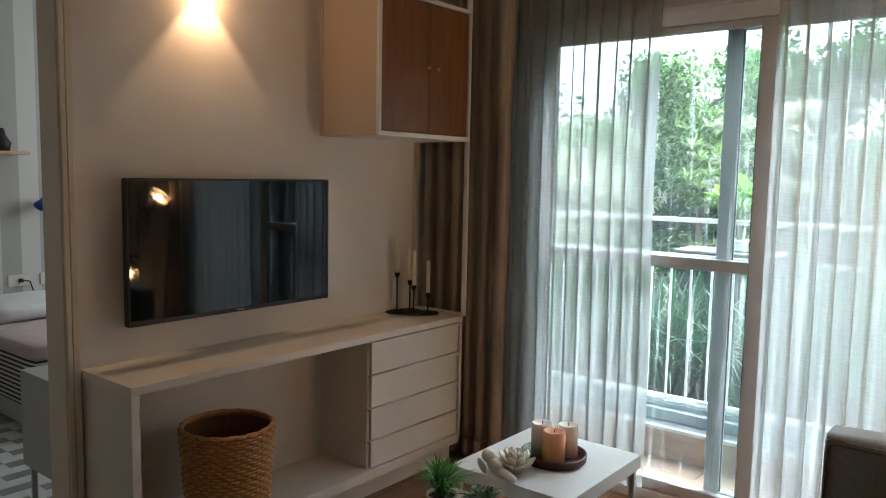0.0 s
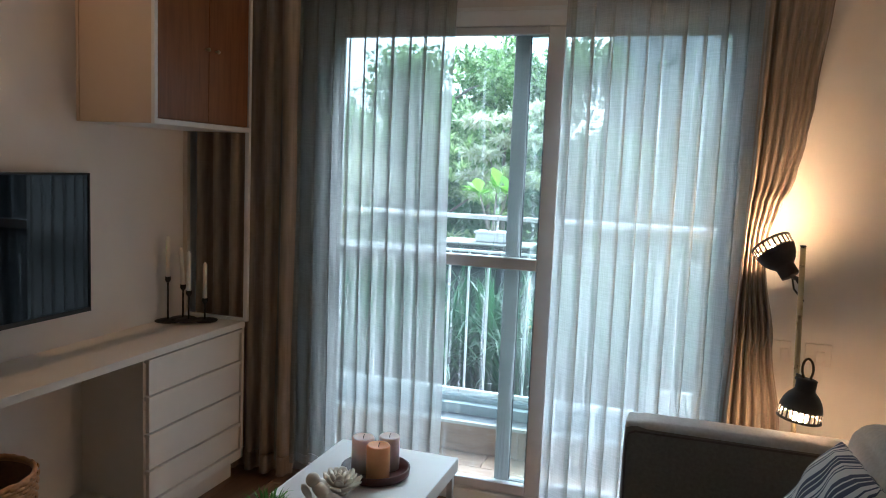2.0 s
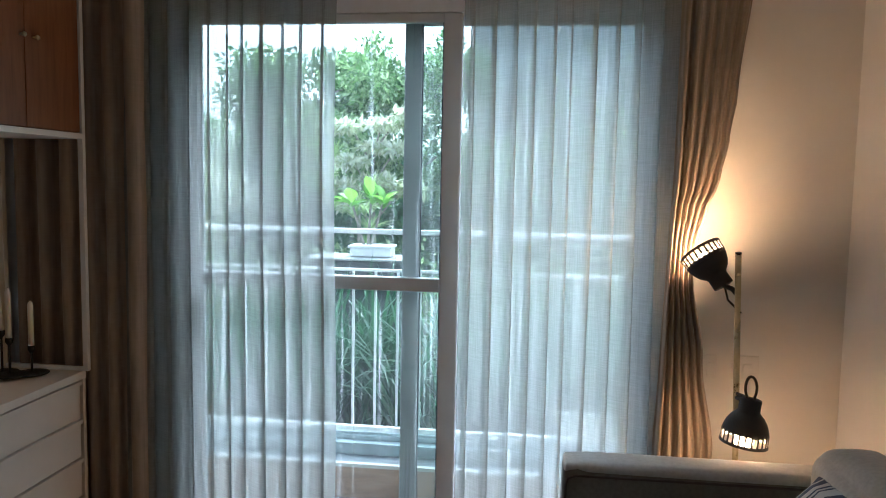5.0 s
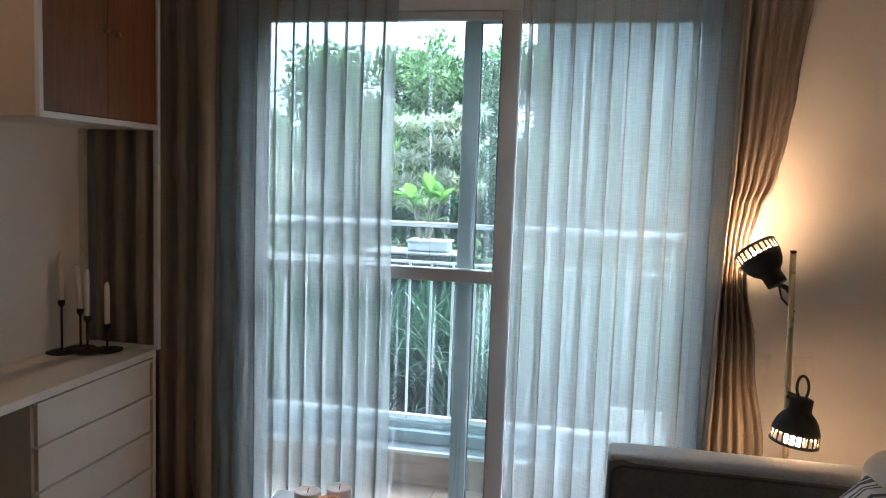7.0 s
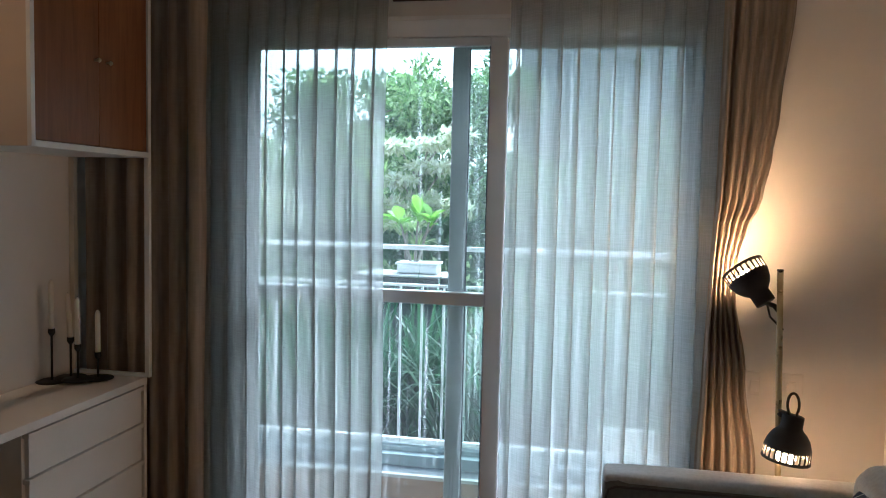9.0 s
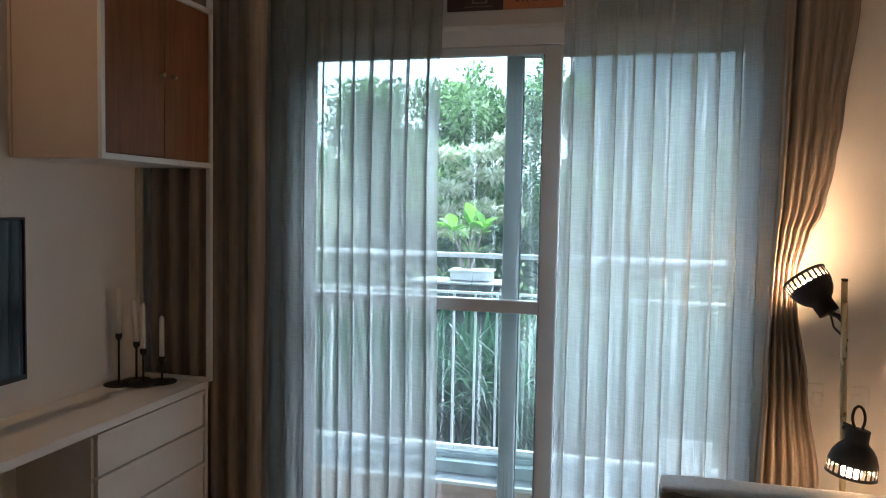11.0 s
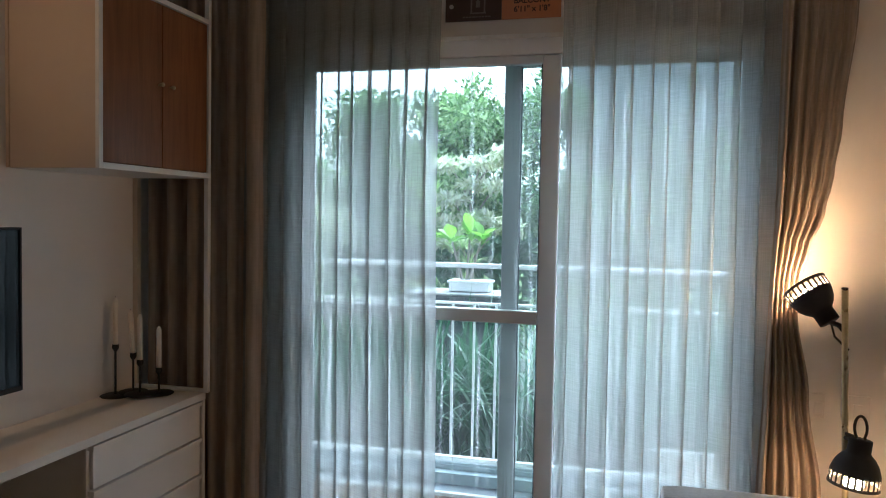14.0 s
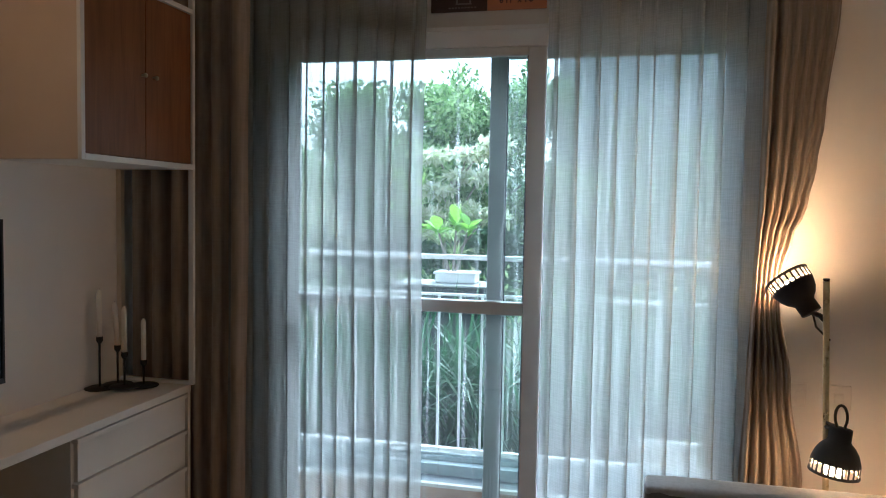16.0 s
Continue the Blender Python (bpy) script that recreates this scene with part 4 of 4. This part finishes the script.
PILLOW_AT = Matrix.Translation(Vector((2.70, -0.95, 0.805)) + 0.20 * px - 0.20 * py) @ Matrix((px, py, pz)).transposed().to_4x4()
pil = thing("throw_pillow", PILLOW_AT, "striped blue and white throw pillow leaning on the sofa arm", "pillow")
part("cover", own, M_PILLOW, pil, "", True)

# ---- floor lamp ----
LX, LY = 2.635, -0.36
fl = thing("floor_lamp", pose(LX + 0.047, LY, 0, 0, -2.1, 0), "brass floor lamp with two lit black slotted metal shades", "floor lamp")
part("base", lathe([(0.0, 0.0), (0.125, 0.0), (0.13, 0.004), (0.128, 0.018), (0.02, 0.026), (0.0, 0.026)], 48), M_LAMPBLACK, fl, "", True)
bm = tube([(0, 0, 0.02), (0, 0, 1.285)], 0.0095, 16)
part("pole", bm, M_BRASS, fl, "brass pole", True)
part("pole_cap", lathe([(0.0, 0.004), (0.009, 0.004), (0.0105, 0.0), (0.0, 0.0)], 16, m=pose(0, 0, 1.285)), M_LAMPBLACK, fl)


def lamp_shade(m, label, lit, deep):
    """Bell shade with its mouth at z = 0, opening downwards, and slots above the rim."""
    prof = [(0.080, 0.0), (0.080, 0.004), (0.078, 0.010), (0.077, 0.040), (0.074, 0.052), (0.066, 0.074), (0.054, 0.092), (0.040, 0.105), (0.036, 0.112), (0.036, 0.150), (0.0, 0.152)]
    prof = [(r * 0.905, z * 0.93) for r, z in prof]
    s = part("shade", lathe(prof, 72, skip=lambda i, j: i == 2 and j % 3 != 0), M_LAMPBLACK, fl, label, True, m)
    so = s.modifiers.new("thick", "SOLIDIFY")
    so.thickness, so.offset = 0.0016, -1
    b = part("bulb", lathe([(0.0, 0.000), (0.012, 0.002), (0.023, 0.011), (0.029, 0.025), (0.027, 0.038), (0.019, 0.055), (0.013, 0.066), (0.0, 0.068)], 28), lit, s, "glowing warm bulb", True)
    b.matrix_basis = pose(0, 0, deep)
    inner = [(r * 0.965, z) for r, z in prof[1:9]]
    part("liner", lathe(inner, 72, skip=lambda i, j: i == 1 and j % 3 != 0), M_SHADE_IN, s, "pale lit inside", True)
    part("socket", lathe([(0.0, 0.07), (0.016, 0.07), (0.017, 0.11), (0.0, 0.112)], 20), M_LAMPBLACK, s)
    return s


low = pose(0.004, -0.075, 0.705, 0, 8.5, 0)
up = Matrix.Translation((-0.092, 0.125, 1.284)) @ Vector((0.47, -0.40, -0.79)).to_track_quat("Z", "Y").to_matrix().to_4x4()
lamp_shade(low, "lit black shade pointing down", M_BULB, -0.018)
lamp_shade(up, "lit black shade turned up to the wall", M_BULB_UP, 0.014)
tip = up @ Vector((0, 0, 0.14))
part("swivel", tube([tuple(tip), (tip.x * 0.4, tip.y * 0.4, tip.z - 0.004), (0, 0, tip.z - 0.02)], 0.008), M_LAMPBLACK, fl, "", True)
part("cord", tube([tuple(up @ Vector((0.02, 0, 0.12))), (tip.x + 0.012, tip.y - 0.005, tip.z - 0.045), (0.008, -0.006, tip.z - 0.075)], 0.0035), M_LAMPBLACK, fl, "", True)
top = low @ Vector((0, 0, 0.14))
part("swivel", tube([(0, 0, top.z - 0.015), (top.x * 0.5, -0.04, top.z - 0.012), (top.x, top.y, top.z - 0.015)], 0.008), M_LAMPBLACK, fl, "", True)
loop = [(top.x + 0.017 * math.cos(a), top.y, top.z + 0.034 + 0.036 * math.sin(a)) for a in [math.radians(-50 + 280 * k / 14) for k in range(15)]]
part("cord", tube([(top.x + 0.012, top.y, top.z - 0.01)] + loop + [(0.0, -0.012, top.z + 0.0)], 0.0042, 8), M_LAMPBLACK, fl, "", True)

# ---- switch plates ----
sp = thing("switch_plate", pose(2.600, 0, 0.797), "pair of flush wall plates, one rocker switch each", "switch")
for x0, x1, rx in ((0.0, 0.073, 0.036), (0.123, 0.218, 0.162)):
    pl = part("plate", box(x0, x1, -0.007, -0.001, 0.0, 0.086, 0.002), M_PLATE, sp)
    part("rocker", box(rx, rx + 0.03, -0.012, -0.007, 0.011, 0.057, 0.002), M_PLATE, pl)

# ---- balcony ----
structure("balcony_slab", box(-0.3, 3.6, 0.2, 0.72, -0.2, -0.012), M_CONC, "concrete balcony slab", "balcony")
par = structure("parapet", box(-0.3, 3.6, 0.56, 0.74, -0.012, 0.15), M_CONC, "low concrete balcony kerb with wood-look tiles", "kerb")
part("coping", box(-0.3, 3.6, 0.545, 0.572, 0.15, 0.168, 0.003), M_CONC, par, "pale coping")
part("drain", box(-0.3, 3.6, 0.572, 0.69, 0.15, 0.158), M_DARKGAP, par, "dark gutter")
part("ledge", box(-0.3, 3.6, 0.69, 0.80, 0.10, 0.215, 0.004), M_LEDGE, par, "grey-blue ledge")
part("ledge", box(-0.3, 3.6, 0.735, 0.79, 0.215, 0.242, 0.004), M_LEDGE, par)
structure("wall_balcony_west", box(-0.3, -0.12, 0.2, 0.72, -0.012, Z_C + 0.12), M_CONC, "balcony side wall", "wall")
rail = thing("balcony_railing", pose(0, 0.765, 0), "white painted metal balcony railing with thin upright bars", "railing")
RB, RT = 0.266, 1.241
part("handrail", box(-0.28, 3.5, -0.018, 0.018, RT - 0.012, RT + 0.012, 0.003), M_RAIL, rail)
part("middle_rail", box(-0.28, 3.5, -0.007, 0.007, 1.046, 1.060, 0.002), M_RAIL, rail)
part("bottom_rail", box(-0.28, 3.5, -0.015, 0.015, RB - 0.012, RB + 0.012, 0.002), M_RAIL, rail)
bal = part("baluster", box(-0.0055, 0.0055, -0.0055, 0.0055, RB + 0.012, 1.046), M_RAIL, rail)
for k in range(32):
    if k:
        b = new("baluster", bal.data)
        b.parent = rail
    else:
        b = bal
    b.location = (-0.076 + 0.11 * k, 0, 0)
for x in (-0.2, 1.62, 3.4):
    part("post", box(x - 0.014, x + 0.014, -0.014, 0.014, 0.242, RT - 0.012, 0.002), M_RAIL, rail)
rack = thing("slatted_rack", pose(2.115, 0.45, 0.0), "small white folding rack with slanted slats on the balcony", "rack")
for x in (0.0, 0.23):
    part("leg", tube([(x, 0, 0), (x, 0, 0.49)], 0.008), M_RAIL, rack)
part("top_bar", tube([(-0.01, 0, 0.49), (0.24, 0, 0.49)], 0.009), M_RAIL, rack)
part("lower_bar", tube([(0.0, 0, 0.372), (0.23, 0, 0.372)], 0.008), M_RAIL, rack)
for k in range(6):
    part("slat", tube([(0.008 + 0.036 * k, 0, 0.482), (0.044 + 0.036 * k, 0, 0.38)], 0.012), M_WHITE, rack)

# ---- garden ----
me = bmesh.new()
bmesh.ops.create_grid(me, x_segments=2, y_segments=2, size=400)
bmesh.ops.translate(me, vec=(0, 401, -0.21), verts=me.verts)
structure("ground", me, M_SOILGROUND, "dark planted garden soil", "ground")

bed = thing("strap_leaf_bed", pose(0, 0, -0.21), "dense bed of dark arching strap-leaf plants behind the railing", "plants", kind="stuff")
rng = random.Random(2)
straps("foliage", [(rng.uniform(-1.8, 3.6), rng.uniform(1.25, 2.1), 0.0) for _ in range(70)], 2600, 1.35, 0.035, M_GRASS, bed, 21, 0.75, 0.95, 6)

low_hedge = thing("low_hedge", pose(0, 0, -0.21), "low clipped green hedge in the garden", "hedge", kind="stuff")
leaves("foliage", [(x * 0.5 - 3.5, 3.4 + 0.1 * math.sin(x), 0.62) for x in range(16)], [(0.4, 0.3, 0.62)] * 16, 9000, 0.07, M_LEAF, low_hedge, 5, shell=0.5)

pl = thing("planter_box", pose(0.62, 2.6, -0.21), "dark rectangular planter on the garden wall", "planter")
part("box", box(-0.22, 0.5, -0.18, 0.18, 0.0, 1.12, 0.01), M_PLANTER, pl)
part("rim", box(-0.24, 0.52, -0.2, 0.2, 1.12, 1.135, 0.005), M_CONC, pl)
tr = thing("white_trough", pose(0.83, 2.62, 0.93), "white plant trough standing on the dark planter", "planter")
part("trough", box(-0.16, 0.14, -0.09, 0.09, 0.0, 0.062, 0.006), M_RAIL, tr)
part("lip", box(-0.172, 0.152, -0.105, 0.105, 0.062, 0.08, 0.005), M_RAIL, tr)

big = thing("broad_leaf_plant", pose(0.78, 2.62, 1.0), "bright lime green broad-leaved plant in the white trough", "plant")
rng = random.Random(6)
for stem, (sx, sy, sz) in enumerate(((-0.12, 0.0, 0.33), (0.02, 0.03, 0.37), (0.12, -0.02, 0.34))):
    part("stem", tube([(sx * 0.2, 0, 0), (sx * 0.7, sy * 0.5, sz * 0.6), (sx, sy, sz)], [0.011, 0.009, 0.006]), M_BARK, big)
    for k in range(9):
        a, tilt, ln = 40 * k + rng.uniform(-14, 14), rng.uniform(-78, -8), rng.uniform(0.1, 0.17)
        own = bmesh.new()
        prev = None
        for q in range(8):
            u = q / 7
            w = ln * 0.33 * math.sin(math.pi * min(1.0, 0.03 + 0.97 * u ** 1.35)) + 0.003
            z = -0.22 * ln * u * u
            cur_row = [own.verts.new((ln * u, -w, z + 0.3 * w)), own.verts.new((ln * u, 0, z)), own.verts.new((ln * u, w, z + 0.3 * w))]
            if prev:
                for e in range(2):
                    own.faces.new((prev[e], cur_row[e], cur_row[e + 1], prev[e + 1]))
            prev = cur_row
        part("leaf", own, M_LEAF_LIME, big, "", True, pose(sx, sy, sz - rng.uniform(0.0, 0.07), 0, tilt, a))


def tree(x, y, h, crown, count, size, mat, label, seed, trunk=0.05, lean=0.0, slim=0.45):
    t = thing("tree", pose(x, y, -0.21), label, "tree", "garden trees")
    rng = random.Random(seed)
    bm = tube([(0, 0, 0), (lean * 0.3, 0.02, h * 0.3), (lean * 0.7, -0.03, h * 0.55), (lean, 0.02, h * 0.85)], [trunk, trunk * 0.8, trunk * 0.55, trunk * 0.2], 9)
    for k in range(9):
        z = h * rng.uniform(0.35, 0.8)
        a = rng.uniform(0, 2 * math.pi)
        r = crown * rng.uniform(0.5, 0.9)
        f = lean * z / h
        tube([(f, 0, z), (f + r * 0.5 * math.cos(a), r * 0.5 * math.sin(a), z + r * 0.35), (f + r * math.cos(a), r * math.sin(a), z + r * 0.55)], [trunk * 0.4, trunk * 0.25, trunk * 0.1], 6, bm)
    part("trunk", bm, M_BARK, t, "", True)
    cs = [(lean + crown * rng.uniform(-1, 1) * 0.8, crown * rng.uniform(-1, 1) * 0.8, h * rng.uniform(0.5, 1.0)) for _ in range(16)]
    rs = [(crown * rng.uniform(0.25, 0.5),) * 2 + (crown * rng.uniform(0.18, 0.36),) for _ in range(16)]
    leaves("crown", cs, rs, count, size, mat, t, seed, slim=slim, shell=0.55)
    return t


tree(0.55, 6.4, 3.3, 1.1, 13000, 0.085, M_LEAF, "leafy green garden tree with a pale trunk", 37)
tree(-0.6, 5.6, 3.1, 1.1, 14000, 0.085, M_LEAF, "leafy green garden tree with a pale trunk", 31)
tree(-3.2, 6.2, 2.2, 1.3, 12000, 0.1, M_LEAF, "leafy green garden tree with a pale trunk", 32)
tree(2.6, 5.4, 3.6, 1.2, 500, 0.095, M_LEAF, "slender garden tree with a pale leaning trunk", 33, 0.06, 0.5)
tiers = thing("tiered_shrub", pose(0.45, 4.25, -0.21), "pale variegated shrub with foliage in flat tiers", "shrub")
rng = random.Random(14)
TIERS = [(-0.25, 2.18), (0.12, 2.2), (0.38, 2.3), (0.05, 2.0), (-0.2, 1.86), (0.3, 1.98), (-0.28, 1.62), (0.1, 1.68), (-0.1, 1.45), (0.36, 1.6)]
bm = tube([(0, 0, 0), (0.03, 0, 1.0), (-0.02, 0.02, 2.1)], [0.03, 0.022, 0.008])
for x, z in TIERS:
    tube([(0, 0, z - 0.35), (x * 0.6, -0.05, z - 0.08), (x, -0.08, z)], [0.012, 0.008, 0.004], 6, bm)
part("stem", bm, M_BARK, tiers, "", True)
leaves("foliage", [(x, -0.1 + rng.uniform(-0.1, 0.1), z) for x, z in TIERS], [(rng.uniform(0.16, 0.26), 0.2, 0.03) for _ in TIERS], 2600, 0.085, M_LEAF_PALE, tiers, 34, slim=0.4, up=0.0, shell=0.6)
tree(-1.3, 4.4, 1.9, 0.8, 2500, 0.11, M_LEAF_PALE, "small tree with pale variegated foliage", 35, 0.03, 0.0, 0.3)

sh = thing("spiky_shrub", pose(0.45, 3.6, -0.21), "tall spiky green shrub in the garden", "shrub")
straps("foliage", [(rng.uniform(-0.45, 0.5), rng.uniform(-0.2, 0.2), rng.uniform(0.9, 1.95)) for _ in range(17)], 560, 0.34, 0.02, M_LEAF_DRACAENA, sh, 44, 1.25, 0.55)
part("stem", tube([(0, 0, 0), (0.05, 0, 0.8), (0.02, 0.03, 1.5)], [0.03, 0.025, 0.015]), M_BARK, sh)

hedge = thing("hedge_wall", pose(0, 0, -0.21), "tall dark hedge closing the garden behind the trees", "hedge", kind="stuff")
cs = [(x * 0.8 - 12, 9.0 + 0.5 * math.sin(x * 1.7), 1.3 + 0.5 * math.sin(x * 2.3)) for x in range(31)]
leaves("foliage", cs, [(1.0, 0.9, 1.7)] * 31, 26000, 0.19, M_LEAF_DARK, hedge, 51, shell=0.5)
part("core", box(-13, 13, 9.4, 10.0, 0, 2.2, 0.2), M_LEAF_DARK, hedge)

th = thing("tall_hedge", pose(0, 0, -0.21), "bright green clipped hedge before the grey neighbouring wall", "hedge", kind="stuff")
cs = [(1.5 + 0.4 * k, 4.5 + 0.12 * math.sin(2.1 * k), 1.15 + 0.06 * math.sin(3 * k)) for k in range(14)]
leaves("foliage", cs, [(0.42, 0.3, 1.2)] * 14, 15000, 0.07, M_LEAF, th, 61, shell=0.5)
nb = thing("neighbour_wall", pose(0, 0, -0.21), "tall plain grey rendered wall of the neighbouring house", "wall", kind="structure")
part("render_coat", box(1.1, 9.0, 7.6, 7.9, 0.0, 5.6, 0.02), M_NEIGHBOUR, nb)
part("coping", box(1.05, 9.05, 7.55, 7.95, 5.6, 5.72, 0.02), M_CONC, nb)
cw = thing("creeper", pose(0, 0, -0.21), "dark creeper climbing the neighbouring wall", "creeper", kind="stuff")
leaves("foliage", [(1.4 + 0.5 * k, 7.5, 1.4 + 0.4 * math.sin(2 * k)) for k in range(5)], [(0.5, 0.12, 1.6)] * 5, 6000, 0.1, M_LEAF_DARK, cw, 62)

# ---- bedroom beyond the doorway ----
structure("bedroom_floor", box(-3.6, -0.12, -3.6, 0.6, -0.12, -0.004), M_CONC, "grout bed under patterned bedroom tiles", "floor")
structure("wall_bedroom_west", box(-2.72, -2.6, -3.6, 0.6, -0.012, Z_C), M_WALLPAPER, "grey and white striped wallpaper wall", "wall")
structure("wall_bedroom_south", box(-3.6, -0.12, -3.72, -3.6, -0.012, Z_C), M_WALL, "plain bedroom wall", "wall")
structure("wall_bedroom_north", box(-3.6, -0.12, 0.6, 0.72, -0.012, Z_C), M_WALL, "plain bedroom wall", "wall")
structure("ceiling_bedroom", box(-3.6, -0.12, -3.72, 0.72, Z_C, Z_C + 0.1), M_CEIL, "plain white bedroom ceiling", "ceiling")

bedt = thing("bed", pose(0, 0, 0), "bed with a pinkish coverlet and striped side panels", "bed")
part("base", box(-2.55, -1.55, -1.45, 0.3, 0.03, 0.16, 0.01), M_GREYCAB, bedt)
part("mattress", cushion(-2.58, -1.52, -1.47, 0.35, 0.14, 0.46, 0.005, 0.03, 10), M_BEDSKIRT, bedt, "black and cream striped side", True)
part("coverlet", cushion(-2.57, -1.515, -1.478, 0.35, 0.42, 0.52, 0.012, 0.03, 14), M_BEDSHEET, bedt, "pinkish grey coverlet", True)
pc = thing("bed_pillow", pose(-2.36, -1.12, 0.58), "soft white bed pillow", "pillow")
part("cover", cushion(-0.2, 0.2, -0.3, 0.3, -0.06, 0.06, 0.03, 0.05, 12), M_PILLOWCASE, pc, "", True)
cb = thing("grey_cabinet", pose(-0.70, -1.80, 0), "small grey lacquered cabinet on thin legs", "cabinet")
part("body", box(-0.02, 0.40, -0.06, 0.40, 0.2, 0.61, 0.003), M_GREYCAB, cb)
for x in (0.0, 0.36):
    for y in (-0.04, 0.36):
        part("leg", box(x, x + 0.02, y, y + 0.02, 0, 0.2, 0.002), M_GREYCAB, cb)
ns = thing("nightstand", pose(-2.4, -1.03, 0), "small black nightstand beside the bed", "nightstand")
wsock = thing("wall_socket", pose(-2.6, -1.17, 0.68), "white double wall socket with a black plug", "socket")
part("plate", box(0.001, 0.008, 0.0, 0.14, 0.0, 0.075, 0.002), M_PLATE, wsock)
part("plate", box(0.001, 0.008, 0.2, 0.3, 0.0, 0.075, 0.002), M_PLATE, wsock)
part("plug", box(0.008, 0.03, 0.06, 0.085, 0.025, 0.05, 0.003), M_BLACK, wsock, "black plug")
part("cord", tube([(0.025, 0.08, 0.04), (0.04, 0.12, 0.03), (0.035, 0.14, -0.03), (0.03, 0.13, -0.1)], 0.004), M_BLACK, wsock)
part("top", box(-0.15, 0.15, 0.0, 0.3, 0.55, 0.6, 0.003), M_BLACK, ns)
part("body", box(-0.15, 0.15, 0.01, 0.29, 0.0, 0.55, 0.003), M_BLACK, ns)
shf = thing("wall_shelf", pose(-2.6, -1.5, 1.53), "pale wooden wall shelf with a dark object on it", "shelf")
part("board", box(0.001, 0.18, 0.0, 0.42, 0, 0.02, 0.002), M_PALEWOOD, shf)
tagged(part("vase", lathe([(0, 0), (0.05, 0), (0.06, 0.05), (0.03, 0.1), (0.02, 0.14), (0, 0.14)], 24, ), M_BLACK, None, "", True, pose(-2.5, -1.22, 1.55)), "small dark vase on the bedroom shelf", "vase")
bl = thing("wall_lamp", pose(-2.6, -0.965, 1.2), "cobalt blue enamel wall lamp shade", "wall lamp")
part("shade", lathe([(0.0, 0.06), (0.03, 0.05), (0.07, 0.0), (0.068, 0.0), (0.0, 0.045)], 28, m=pose(0.10, 0, 0, 0, 30, 0)), M_BLUE, bl, "", True)
part("arm", tube([(0.0, 0, 0.0), (0.05, 0, 0.05), (0.1, 0, 0.05)], 0.006), M_BLUE, bl)
# Added area lamp to brighten the bedroom; the wall behind it has no window.
bw = new("bedroom_fill", bpy.data.lights.new("bedroom_fill", "AREA"))
bw.data.shape, bw.data.size, bw.data.size_y, bw.data.energy, bw.data.color = "RECTANGLE", 1.4, 1.3, 3.4, (1.0, 0.92, 0.80)
bw.matrix_world = look((-1.3, 0.57, 1.5), (-1.3, -2.0, 1.2))

# ---- floor boards and tiles ----
def boards(parent, x0, x1, y0, y1, z, w, ln, material, along_y=True, name="floor_board", thick=0.012, gap=0.0012):
    shapes = {}
    rng = random.Random(77)
    across, run = (x1 - x0, y1 - y0) if along_y else (y1 - y0, x1 - x0)
    k = 0
    p = 0.0
    while p < across - 1e-4:
        ww = min(w, across - p)
        q = -ln * ((k * 0.37) % 1)
        while q < run - 1e-4:
            a, b = max(0, q), min(run, q + ln)
            key = (round(ww, 3), round(b - a, 3))
            if b - a > 0.02:
                if key not in shapes:
                    dims = (ww / 2 - gap, (b - a) / 2 - gap)
                    dx, dy = dims if along_y else dims[::-1]
                    bm = box(-dx, dx, -dy, dy, -thick, 0)
                    me = bpy.data.meshes.new(name)
                    bmesh.ops.bevel(bm, geom=[e for e in bm.edges if all(v.co.z > -1e-5 for v in e.verts)], offset=0.0012, segments=1, affect="EDGES")
                    bm.to_mesh(me)
                    bm.free()
                    me.materials.append(material)
                    shapes[key] = me
                ob = new(name, shapes[key])
                ob.parent = parent
                cx, cy = (p + ww / 2, (a + b) / 2) if along_y else ((a + b) / 2, p + ww / 2)
                ob.location = (x0 + cx, y0 + cy, z + rng.uniform(0, 0.0004))
            q += ln
        p += ww
        k += 1


boards(floor_ob, 0.0, X_E, Y_S, -0.0, 0.0, 0.16, 1.25, M_FLOORWOOD)
boards(bpy.data.objects["balcony_slab"], -0.12, 3.3, 0.2, 0.56, 0.0, 0.18, 0.9, M_TILEWOOD, False, "tile")
kerb_tiles = [(-0.3 + 0.6 * k, 0.3 + 0.6 * k) for k in range(6)]
for a, b in kerb_tiles:
    part("tile", box(a + 0.001, b - 0.001, 0.549, 0.559, 0.003, 0.149, 0.001), M_TILEWOOD, par)
M_TILE_A = surface("pale_tile", (0.55, 0.55, 0.53), (0.62, 0.62, 0.6), 0.5, 9, 100, 0.05)
M_TILE_B = surface("grey_tile", (0.2, 0.21, 0.21), (0.26, 0.27, 0.27), 0.5, 9, 100, 0.05)
bf = bpy.data.objects["bedroom_floor"]
tile_mesh = {}
for i in range(22):
    for j in range(14):
        kind = "pale" if (i + 2 * j) % 5 in (0, 2, 3) else "grey"
        if kind not in tile_mesh:
            bm = box(-0.0385, 0.0385, -0.0385, 0.0385, -0.004, 0.0)
            me = bpy.data.meshes.new("tile")
            bm.to_mesh(me)
            bm.free()
            me.materials.append(M_TILE_A if kind == "pale" else M_TILE_B)
            tile_mesh[kind] = me
        ob = new("tile", tile_mesh[kind])
        ob.parent = bf
        ob.location = (-1.9 + 0.078 * i, -2.3 + 0.078 * j, 0.0)
